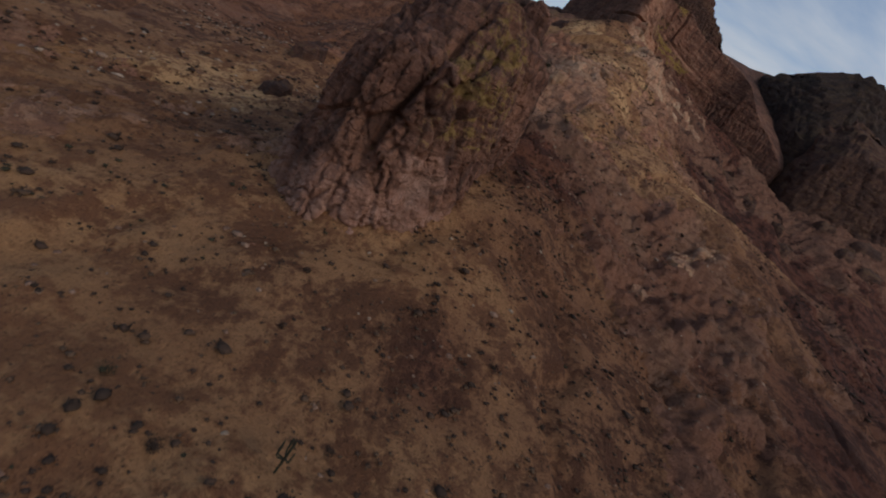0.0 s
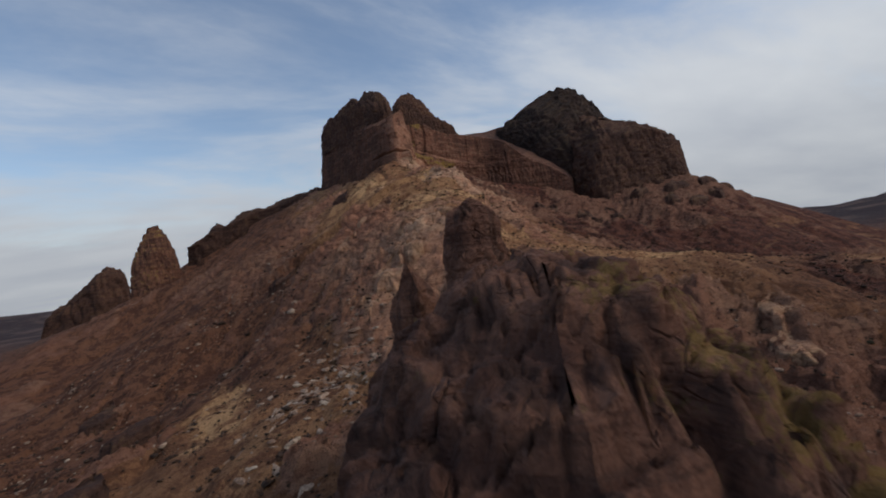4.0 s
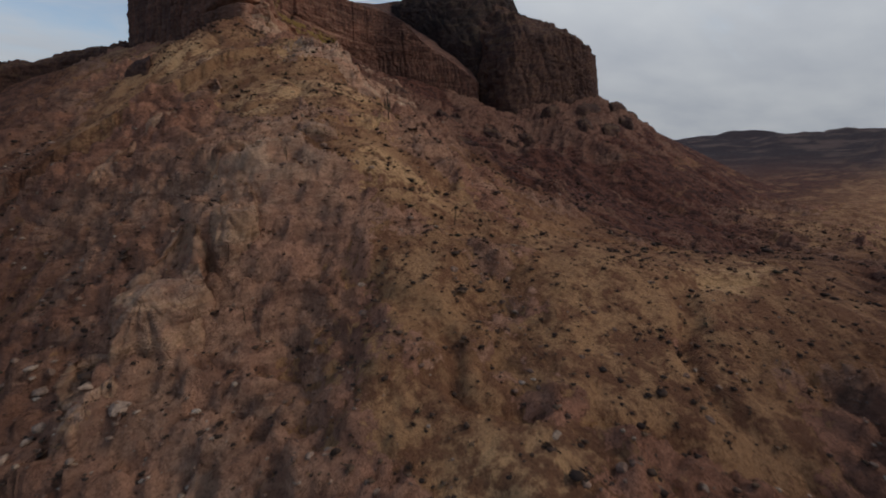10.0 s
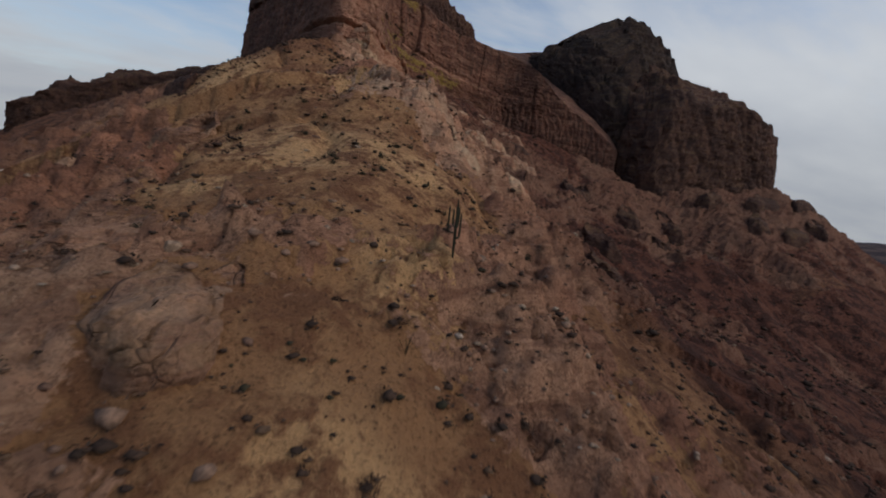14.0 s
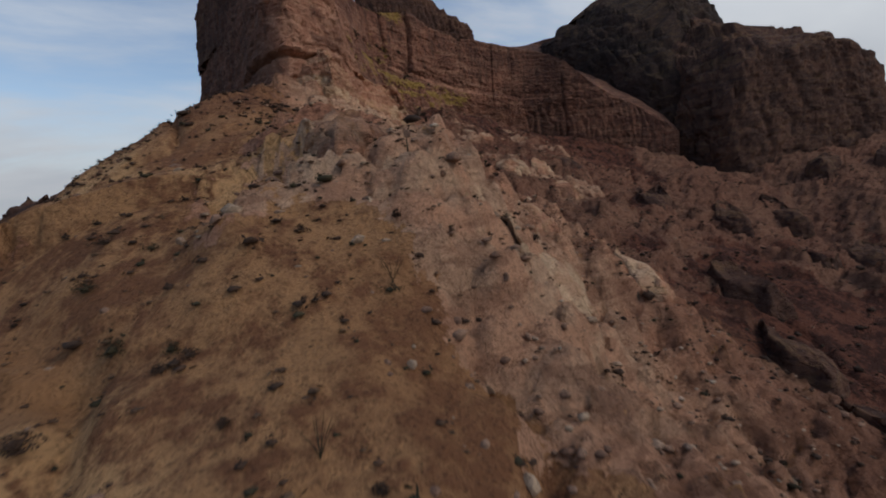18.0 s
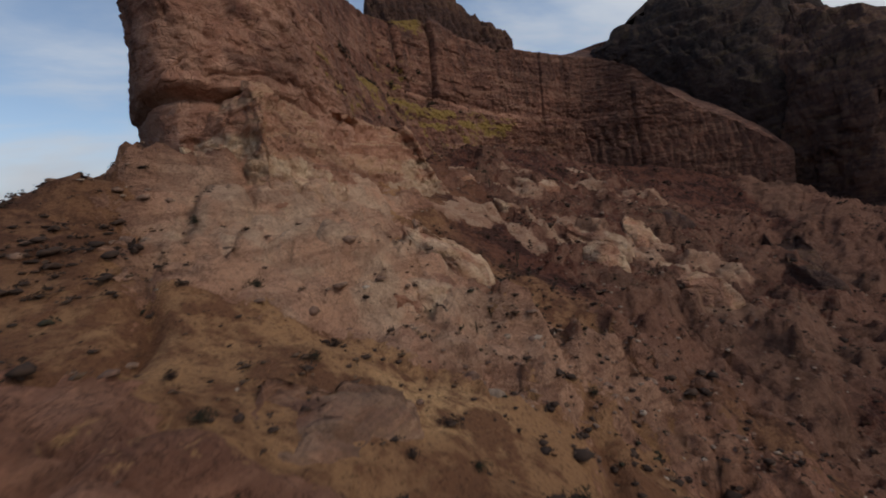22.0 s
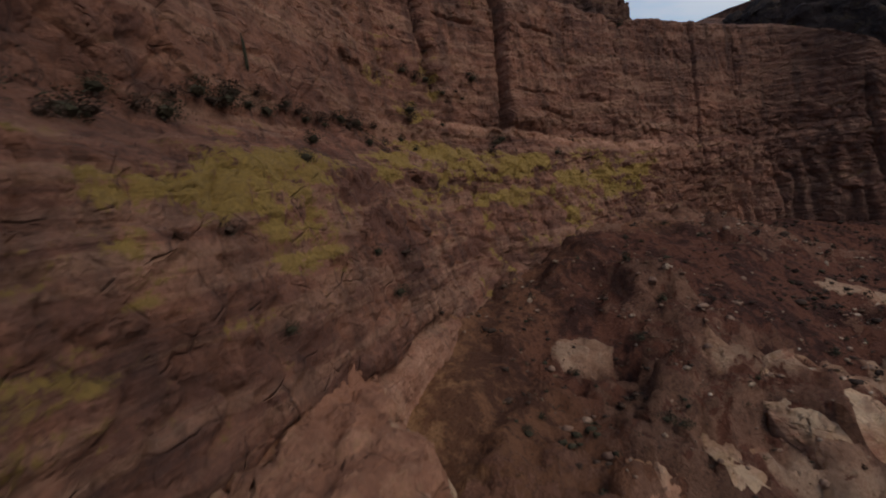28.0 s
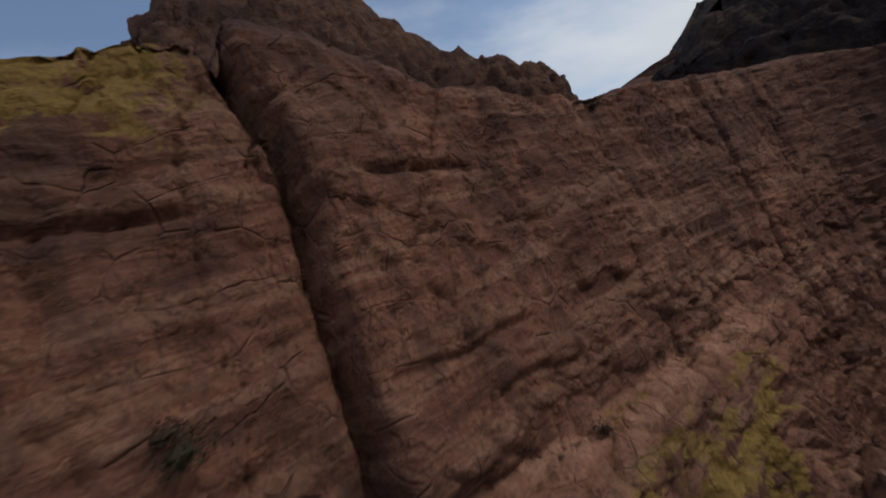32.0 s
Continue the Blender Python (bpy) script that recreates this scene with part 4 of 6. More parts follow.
def butte_varnish_shade(x, y, z):
    # shade of the west face, painted as a dark tone
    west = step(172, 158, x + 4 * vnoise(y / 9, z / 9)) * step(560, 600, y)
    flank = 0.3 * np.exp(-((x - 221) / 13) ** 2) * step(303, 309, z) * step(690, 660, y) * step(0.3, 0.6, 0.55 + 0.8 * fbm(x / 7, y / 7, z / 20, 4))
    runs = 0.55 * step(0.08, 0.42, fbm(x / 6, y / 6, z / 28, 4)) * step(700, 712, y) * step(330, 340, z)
    # rim, eastern cap and upper east wall made darker
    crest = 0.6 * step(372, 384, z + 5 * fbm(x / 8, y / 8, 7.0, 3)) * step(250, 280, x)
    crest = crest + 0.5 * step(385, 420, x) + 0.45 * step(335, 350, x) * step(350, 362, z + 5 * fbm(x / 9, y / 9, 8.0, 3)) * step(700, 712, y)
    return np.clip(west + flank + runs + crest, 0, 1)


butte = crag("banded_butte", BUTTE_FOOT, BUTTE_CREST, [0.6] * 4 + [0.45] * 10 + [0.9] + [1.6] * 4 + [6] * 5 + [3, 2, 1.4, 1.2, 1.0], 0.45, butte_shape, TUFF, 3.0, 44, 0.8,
             pale=butte_pale_lit, lichen=near_lichen, varnish_shade=butte_varnish_shade, joints=0.38, blocks=0.22, slab=17.0, tall=2.2, rough=0.9, beds=0.35, swell=0.5, crack=0.35, pillars=0.25, pillar=15.0, extra=butte_cracks, pieces=(("lower_wall", 0.44), ("upper_wall", 1.0), ("top", 2.0)))
tagged(butte, "tall reddish-brown banded tuff cliff with yellow lichen, above a talus slope", "cliff")

# pale rock below the prow
BUTTRESS_FOOT = [(160, 570, 268, 290), (170, 558, 264, 294), (184, 551, 258, 298), (198, 560, 258, 300), (209, 577, 260, 300), (216, 593, 260, 300), (227, 602, 256, 300), (242, 610, 256, 300), (249, 622, 260, 300), (245, 642, 270, 298), (243, 658, 278, 297), (245, 671, 284, 297),
                 (236, 684, 288, 299), (222, 665, 288, 303), (200, 625, 282, 303), (182, 600, 277, 303), (164, 585, 270, 300)]


def buttress_relief(x, y, z):
    """Slabs and scoops of the pale rock, with thin beds."""
    e, w = cells(x / 6 + 0.4 * vnoise(x / 5, y / 5, z / 5), y / 6, (z + 0.1 * x) / 3.4)
    e2, w2 = cells(x / 2.2, y / 2.2 + 0.4 * vnoise(x / 2, y / 2, z / 2), z / 1.3)
    lumps = 1.5 * (w - 0.5) + 0.7 * (np.minimum(e / 0.1, 1) - 1) + 0.55 * (w2 - 0.5) + 0.35 * (np.minimum(e2 / 0.12, 1) - 1)
    scoops = -1.6 * step(0.25, 0.55, fbm(x / 9, y / 9, z / 6 + 11, 3))
    return lumps + scoops + 0.4 * fbm(x / 1.4, y / 1.4, z / 0.8, 3)


buttress = crag("pale_rock_buttress", BUTTRESS_FOOT, [(182, 582, 302), (202, 600, 302), (222, 640, 303), (238, 672, 303)], 0.5, 0.42,
                lambda u, v, z: np.interp(u, [0, 40, 95, 125, 150], [0.26, 0.45, 0.5, 0.62, 0.35]) * np.clip(z - 258, 0, 60) * step(190, 165, u) + 6.0 * v * step(165, 190, u), PALE, 53.0, 16, 0.8, rough=0.8, grain=0.8, joints=0.4, blocks=0.5, beds=0.8, slab=14.0, swell=0.8, crack=0.5, extra=buttress_relief,
                pale=lambda x, y, z: step(0.42, 0.6, 0.74 + 1.0 * fbm(x / 10, y / 10, z / 4, 5) - 0.85 * step(282, 296, z + np.interp(x, [182, 207, 222, 238], [0, 10, 2, -10]))))
tagged(buttress, "pale tan and pink rock buttress below a cliff prow", "rock buttress")

SUMMIT_FOOT = [(250, 788, 366, 404), (268, 777, 366, 402), (300, 784, 366, 398), (340, 792, 370, 400), (378, 798, 372, 396), (392, 830, 374, 400), (440, 890, 400, 415), (400, 920, 395, 410), (320, 900, 380, 415), (262, 846, 374, 414)]
summit = crag("summit_crag", SUMMIT_FOOT, [(264, 796, 438), (278, 802, 455), (300, 810, 464), (322, 815, 452), (340, 812, 428), (374, 806, 407)], 1.0, 0.9, lambda u, v, z: 0.22 * (z - 372), BROWN, 61.0, 48, 0.55, stair=8.0, rough=1.0, grain=0.75, blocks=1.2, joints=1.0, tall=2.5, crack=0.6, pillars=2.4, pillar=6.0)
tagged(summit, "jagged dark brown summit crag above the cliff rim", "crag")
TOWER_FOOT = [(127, 772, 345, 380), (138, 718, 345, 380), (152, 668, 335, 374), (166, 634, 326, 368), (184, 622, 330, 366), (202, 650, 344, 376), (221, 696, 366, 395), (227, 745, 372, 404), (188, 790, 366, 402), (146, 798, 355, 384)]
tower = crag("summit_tower", TOWER_FOOT, [(150, 735, 398), (164, 707, 409), (172, 706, 402), (183, 706, 419), (193, 716, 421), (204, 740, 409), (216, 745, 406)], 1.4, 1.2, lambda u, v, z: 0.08 * (z - 335), BROWN, 67.0, 34, 0.5, stair=8.0, rough=0.9, grain=1.1, blocks=0.8, joints=0.6, tall=2.5, pillars=2.5, pillar=10.0)
tagged(tower, "brown rock tower with a knobbly top above the cliff", "rock tower")

DOME_FOOT = [(522, 812, 285, 392), (560, 742, 236, 330), (600, 728, 250, 350), (650, 752, 320, 405), (725, 762, 330, 400), (800, 810, 290, 390), (850, 880, 260, 380), (790, 985, 280, 420), (660, 995, 320, 440), (540, 962, 380, 425), (500, 872, 330, 412)]
dome = crag("dark_butte", DOME_FOOT, [(528, 885, 426), (560, 872, 446), (590, 866, 468), (612, 872, 480), (648, 856, 500), (698, 852, 510), (742, 872, 512), (768, 848, 462)], 2.6, 2.2, lambda u, v, z: 0.16 * (z - 300), DARK_SHADED, 11.0, 56, 0.62, stair=16.0, rough=1.0, grain=2.0, blocks=0.7, joints=0.8, tall=3.0, beds=0.8, pillars=3.0, pillar=26.0)
tagged(dome, "dark domed butte with a sheer rugged face", "butte")
BLUFF_FOOT = [(556, 676, 214, 296), (572, 658, 216, 328), (612, 644, 226, 342), (665, 626, 236, 350), (718, 616, 240, 328), (764, 640, 236, 314), (786, 700, 232, 322), (780, 780, 240, 360), (710, 815, 300, 420), (620, 802, 300, 425), (572, 765, 240, 372)]
bluff = crag("rock_bluff", BLUFF_FOOT, [(640, 770, 412), (672, 760, 408), (694, 742, 402), (716, 712, 384), (736, 690, 366)], 2.2, 1.9, lambda u, v, z: 0.14 * (z - 240), BROWN, 13.0, 46, 0.62, stair=13.0, rough=0.9, grain=1.5, blocks=0.9, joints=0.8, tall=3.0, beds=1.0, pillars=2.2, pillar=19.0)
tagged(bluff, "sheer brown rock bluff in front of a dark butte", "bluff")

FIN_FOOT = [(-12, 93, 103, 144), (4, 92, 107, 147), (19, 106, 114, 153), (25, 130, 122, 156), (34, 150, 130, 160), (40, 172, 134, 162), (30, 178, 136, 165), (16, 170, 128, 166), (2, 158, 116, 162), (-10, 144, 106, 157), (-24, 124, 100, 141), (-22, 105, 100, 138)]


def fin_clefts(x, y, z):
    """The deep slanting cleft of the end face and the upright ones beside it."""
    d = 0.0
    for x0, z0, x1, z1, lean, wide, deep in ((3.0, 166, -4.5, 127, 0.10, 0.9, 3.2), (8.5, 166, 7.5, 146, 0.25, 0.7, 3.0), (-9.0, 160, -12.0, 130, 0.0, 0.7, 2.2), (13.0, 168, 16.0, 138, 0.35, 0.8, 2.6)):
        f = np.clip((z - z1) / (z0 - z1), 0, 1.2)
        side = x - (x1 + (x0 - x1) * f + lean * (y - 100) + 1.1 * vnoise(z / 6, x0))
        d = d + step(z1 - 6, z1 + 3, z) * step(126, 112, y) * (0.8 * step(0, 1.5, side) * step(9, 2, side) - deep * np.exp(-(side / wide) ** 2))
    e, w = cells(x / 2.0 + 0.3 * vnoise(x / 3, y / 3, z / 3), y / 2.0, z / 2.6)
    e2, w2 = cells(x / 4.6 + 0.25 * vnoise(x / 4, y / 4, z / 5), y / 4.6, z / 10 + 0.02 * x)
    back = np.interp(y, [128, 140], [1.0, 0.35])
    return d + 0.28 * (w - 0.5) + 0.3 * back * (np.minimum(e / 0.08, 1) - 1) + 0.6 * (w2 - 0.5) + 1.2 * back * (np.minimum(e2 / 0.05, 1) - 1) + 0.3 * fbm(x / 1.1, y / 1.1, z / 1.1, 3)


fin = crag("rock_fin", FIN_FOOT, [(-9, 103, 149), (-5, 112, 155), (-1, 120, 165), (5, 128, 170), (12, 142, 171), (22, 162, 167), (28, 172, 166)], 0.42, 0.42, lambda u, v, z: 4.6 * v ** 1.3 + 0.8 * np.exp(-((z - 128 - 5 * vnoise(u / 13, 6.0)) / 4) ** 2), FIN, 23.0, 50, 0.5, grain=1.0, joints=0.7, blocks=0.2, slab=9.0, tall=3.0, beds=0.4, swell=0.6, crack=0.5, pillars=1.7, pillar=10.0, stair=4.0, extra=fin_clefts,
           pale=lambda x, y, z: np.clip(step(122, 117, z + 4 * vnoise(x / 9, y / 9)) + step(0.5, 0.7, 1.3 * np.exp(-((x - 8) / 8) ** 2 - ((z - 127) / 6) ** 2) + 0.5 * fbm(x / 5, y / 5, z / 5, 3)), 0, 1),
           lichen=lambda x, y, z: np.clip(0.16 + 0.42 * step(-6, 5, x - 0.25 * (y - 100)) * step(128, 142, z) + 0.06 * step(160, 166, z) - 0.6 * step(132, 150, y), -0.5, 1))
tagged(fin, "tall rounded brown rock fin with olive lichen on its faces", "rock fin")
KNOB_ROCK = [(15.2, 160.1, 158, 172), (19.4, 158.7, 160, 173), (24.4, 161.5, 160, 173), (26.4, 167.1, 160, 174), (22.9, 172.0, 158, 175), (17.4, 169.9, 157, 174), (14.6, 165.0, 157, 173)]
cap_rock = crag("cap_rock", KNOB_ROCK, [(19, 163, 180.5), (22, 168, 180)], 0.45, 0.45, lambda u, v, z: 1.2 * (v - 0.5) ** 2 * 4, FIN, 29.0, 24, 0.3, rough=1.0, grain=0.5, joints=0.9, blocks=0.5, slab=14.0, crack=0.5, swell=0.7, pillars=0.3, pillar=6.0, extra=fin_clefts, lichen=lambda x, y, z: np.full(x.shape, 0.2))
tagged(cap_rock, "rounded boulder-like knob on top of a rock fin", "rock")
BLADE_FOOT = [(9, 180, 128, 160), (14, 175, 130, 166), (22, 180, 134, 162), (32, 190, 138, 152), (36, 200, 140, 148), (28, 203, 140, 150), (16, 195, 134, 158), (9, 188, 130, 162)]
blade = crag("leaning_rock", BLADE_FOOT, [(14, 182, 173), (19, 187, 168), (28, 195, 155)], 0.5, 0.5, lambda u, v, z: 2.5 * v, FIN, 37.0, 22, 0.9, rough=0.9, grain=0.5, joints=0.8, blocks=0.4, slab=14.0, crack=0.5, swell=0.7, pillars=0.3, pillar=6.0, extra=fin_clefts, lichen=lambda x, y, z: np.full(x.shape, 0.25))
tagged(blade, "thin leaning blade of brown rock beside a fin", "rock blade")

SPIRE_FOOT = [(-140, 812, 128, 205), (-112, 800, 145, 218), (-84, 812, 150, 226), (-68, 842, 150, 212), (-90, 870, 145, 214), (-128, 860, 132, 206)]
spire = crag("rock_spire", SPIRE_FOOT, [(-106, 832, 268), (-99, 836, 272)], 1.6, 1.6, lambda u, v, z: 9 * v, FIN, 31.0, 24, 0.62, stair=9.0, rough=0.8, pillars=2.5, pillar=9.0)
tagged(spire, "lone rounded brown rock spire on a far slope", "rock spire")
KNOB_FOOT = [(-352, 1195, 90, 128), (-295, 1182, 110, 172), (-245, 1168, 120, 212), (-195, 1188, 125, 216), (-205, 1245, 120, 216), (-275, 1245, 115, 205), (-340, 1225, 90, 160)]
knob = crag("rock_hill", KNOB_FOOT, [(-310, 1206, 168), (-272, 1206, 208), (-246, 1206, 234), (-232, 1206, 245), (-215, 1206, 236)], 3.0, 3.0, lambda u, v, z: 10 * v, BROWN, 41.0, 20, 0.5, stair=9.0, pillars=4.0, pillar=14.0)
RANGE_FOOT = [(-70, 862, 180, 236), (-40, 850, 192, 250), (20, 850, 218, 276), (70, 838, 228, 288), (125, 805, 240, 302), (142, 850, 245, 310), (60, 920, 230, 295), (-10, 920, 210, 270), (-60, 900, 190, 246)]
west_crag = crag("skyline_crag", RANGE_FOOT, [(-52, 880, 242), (-24, 885, 273), (-12, 885, 264), (11, 885, 284), (34, 885, 292), (52, 885, 290), (75, 880, 302), (128, 850, 312)], 1.8, 1.6, lambda u, v, z: 4 * v, BROWN, 83.0, 26, 0.7, stair=8.0, rough=0.9, grain=0.9, pillars=1.5, pillar=14.0)
tagged(west_crag, "dark serrated crag along a far skyline", "crag")
tagged(knob, "low brown rock hill on a far slope", "rock hill")


# ---- outcrops along the ridge ----
PINK = cliff_material("pink_tuff", ((0.30, 0.145, 0.088), (0.57, 0.30, 0.178), (0.64, 0.375, 0.225)), lichen=0.12, streak=0.45, pale_low=0.3)


def outcrop(k, x, y, long, wide, high, turn, mat, label):
    """A hump of bedrock that breaks through the slope."""
    r, foot = random.Random(k), []
    ca, sa = math.cos(radians(turn)), math.sin(radians(turn))
    for j in range(12):
        a = 2 * math.pi * j / 12
        f = r.uniform(0.78, 1.18)
        px, py = long * math.cos(a) * f, wide * math.sin(a) * f
        gx_, gy_ = x + ca * px - sa * py, y + sa * px + ca * py
        g = float(land(np.array([gx_]), np.array([gy_]))[0])
        foot.append((gx_, gy_, g - 6.0, g + high * r.uniform(0.25, 0.7)))
    g = float(land(np.array([x]), np.array([y]))[0])
    e = 0.45 * long
    crest = [(x - ca * e, y - sa * e, g + high * r.uniform(0.7, 1.0)), (x, y, g + high), (x + ca * e, y + sa * e, g + high * r.uniform(0.6, 1.0))]
    ob = crag("rock_outcrop", foot, crest, 1.3 if mat is BROWN else 0.75, 1.3 if mat is BROWN else 0.75, lambda u, v, z: 0.22 * wide * v, mat, 100.0 + 7 * k, 16, 0.5, rough=0.8, grain=0.55, joints=0.9, blocks=0.9, slab=10.0, tall=1.8, crack=0.6, calm=0.5, pillars=1.1 if mat is PINK and high >= 4 else 0.0, pillar=4.5,
              pale=lambda a, b, c: step(0.4, 0.7, 0.5 + 0.8 * fbm(a / 9, b / 9, c / 7, 3)))
    return tagged(ob, label, "rock outcrop", "outcrops of the ridge")


ROSY, CREAM, RUST = "pinkish jointed rock outcrop on the ridge slope", "pale cream rock outcrop among scrub", "rusty brown rock outcrop on a scrubby slope"
RIDGE_OUTCROPS = [(54, 312, 15, 10, 7, 60, PINK, ROSY), (84, 345, 13, 8, 4.5, 30, PINK, ROSY), (106, 342, 9, 7, 2.5, 50, PINK, ROSY), (72, 322, 11, 7, 4, 70, PINK, ROSY),
                  (98, 362, 10, 6, 2, 20, PINK, ROSY), (40, 300, 9, 6, 4, 80, PINK, ROSY), (164, 462, 15, 9, 3, 70, PINK, ROSY), (180, 452, 9, 7, 4, 60, PALE, CREAM),
                  (192, 446, 12, 8, 7, 40, PALE, CREAM), (204, 470, 13, 8, 5, 60, PALE, CREAM), (213, 488, 11, 8, 4, 30, PALE, CREAM), (186, 512, 9, 6, 2, 10, PINK, ROSY)]
SHOULDER_OUTCROPS = [(286, 606, 14, 10, 8, 120, PALE, CREAM), (272, 592, 11, 8, 8, 100, PALE, CREAM), (300, 582, 13, 8, 7, 110, PALE, CREAM), (262, 622, 9, 7, 5, 80, PALE, CREAM),
                     (318, 624, 13, 9, 5, 40, PALE, CREAM), (228, 462, 11, 8, 5, 50, PALE, CREAM), (240, 480, 11, 9, 5, 70, PINK, ROSY), (222, 500, 9, 7, 4, 40, PINK, ROSY),
                     (132, 178, 9, 7, 2.5, 30, PINK, ROSY), (150, 192, 12, 6, 2.5, 20, PINK, ROSY), (102, 142, 8, 5, 2, 40, PINK, ROSY), (-52, 192, 11, 7, 5, 100, BROWN, RUST)]
CANYON_OUTCROPS = [(-62, 260, 16, 9, 8, 80, BROWN, RUST), (84, 430, 13, 7, 3.5, 20, PINK, ROSY), (58, 407, 11, 7, 4, 40, PINK, ROSY), (100, 446, 9, 6, 3, 10, PINK, ROSY),
                   (114, 486, 10, 6, 2.5, 60, PINK, ROSY), (92, 548, 14, 8, 6, 100, BROWN, RUST), (430, 640, 22, 13, 8, 30, BROWN, RUST), (382, 600, 18, 12, 8, 60, BROWN, RUST),
                   (352, 640, 15, 9, 6, 20, BROWN, RUST), (462, 600, 20, 13, 9, 50, BROWN, RUST), (330, 505, 17, 11, 8, 80, BROWN, RUST), (298, 470, 15, 11, 8, 60, BROWN, RUST)]
FAR_OUTCROPS = [(520, 600, 20, 12, 8, 70, BROWN, RUST), (600, 560, 24, 12, 8, 20, BROWN, RUST), (400, 520, 18, 12, 7, 40, BROWN, RUST), (256, 430, 14, 9, 6, 70, BROWN, RUST),
                (214, 561, 12, 9, 3, 60, PALE, CREAM), (205, 547, 11, 8, 2, 40, PALE, CREAM), (292, 656, 16, 9, 4, 20, PALE, CREAM), (272, 652, 10, 6, 3, 40, PALE, CREAM),
                (258, 648, 9, 6, 4, 60, PALE, CREAM), (590, 612, 24, 14, 11, 20, BROWN, RUST), (650, 588, 26, 14, 12, -10, BROWN, RUST), (716, 580, 26, 13, 11, 0, BROWN, RUST)]
LAST_OUTCROPS = [(686, 545, 22, 13, 9, 30, BROWN, RUST), (630, 540, 24, 13, 9, 10, BROWN, RUST), (770, 590, 22, 13, 9, -20, BROWN, RUST), (500, 540, 20, 12, 8, 40, BROWN, RUST),
                 (-60, 330, 15, 9, 5, 70, BROWN, RUST), (-20, 400, 15, 8, 5, 50, BROWN, RUST), (20, 452, 14, 9, 5, 30, BROWN, RUST), (-90, 420, 16, 10, 6, 90, BROWN, RUST)]
for k, row in enumerate(RIDGE_OUTCROPS + SHOULDER_OUTCROPS + CANYON_OUTCROPS + FAR_OUTCROPS + LAST_OUTCROPS):
    outcrop(k, *row)


# ---- plants and stones ----
def foliage_material(name, a, b, rough=0.9):
    m, n, l, s = material(name)
    info = n.new("ShaderNodeObjectInfo")
    geo = n.new("ShaderNodeNewGeometry")
    rnd = maths(n, l, "FRACT", maths(n, l, "ADD", info.outputs["Random"], geo.outputs["Random Per Island"]))
    p = mapped(n, l)
    g = tex(n, l, "ShaderNodeTexNoise", 3.0, p, Detail=3).outputs["Fac"]
    col = mix(n, l, rnd, a, b)
    l.new(mix(n, l, ramp(n, l, g, 0.35, 0.65), col, mix(n, l, 0.5, col, (0.03, 0.022, 0.016))), s.inputs["Base Color"])
    s.inputs["Roughness"].default_value = rough
    s.inputs["Specular IOR Level"].default_value = 0.15
    return m


def stone_material(name, tones):
    m, n, l, s = material(name)
    info = n.new("ShaderNodeObjectInfo")
    geo = n.new("ShaderNodeNewGeometry")
    rnd = maths(n, l, "FRACT", maths(n, l, "ADD", info.outputs["Random"], geo.outputs["Random Per Island"]))
    p = mapped(n, l)
    g = tex(n, l, "ShaderNodeTexNoise", 1.6, p, Detail=6, Roughness=0.7).outputs["Fac"]
    col = mix(n, l, ramp(n, l, rnd, 0.1, 0.6), tones[0], tones[1])
    col = mix(n, l, ramp(n, l, rnd, 0.7, 0.95), col, tones[2])
    l.new(mix(n, l, ramp(n, l, g, 0.38, 0.62), mix(n, l, 0.6, col, (0.07, 0.045, 0.035)), col), s.inputs["Base Color"])
    s.inputs["Roughness"].default_value = 0.95
    s.inputs["Specular IOR Level"].default_value = 0.15
    bump(n, l, s, g, 0.8, 0.25)
    return m


DRY = foliage_material("dry_scrub", (0.042, 0.027, 0.021), (0.085, 0.050, 0.034))
GREEN = foliage_material("dark_green_scrub", (0.036, 0.033, 0.019), (0.062, 0.052, 0.030))
CACTUS = foliage_material("cactus_skin", (0.040, 0.040, 0.024), (0.062, 0.056, 0.034), 0.8)
TWIG = foliage_material("grey_twigs", (0.085, 0.062, 0.048), (0.12, 0.09, 0.07))
STONE = stone_material("loose_stone", ((0.21, 0.12, 0.082), (0.31, 0.19, 0.13), (0.40, 0.29, 0.20)))
WHITE_STONE = stone_material("pale_stone", ((0.30, 0.185, 0.125), (0.44, 0.31, 0.22), (0.55, 0.43, 0.32)))


def part(name, bm_or_mesh, mat, parent, label=""):
    mesh = bm_or_mesh
    if isinstance(bm_or_mesh, bmesh.types.BMesh):
        mesh = bpy.data.meshes.new(name)
        bm_or_mesh.to_mesh(mesh)
        bm_or_mesh.free()
    if not mesh.materials:
        mesh.materials.append(mat)
    ob = new(name, mesh)
    ob.parent = parent
    if label:
        ob["label"] = label
    return ob


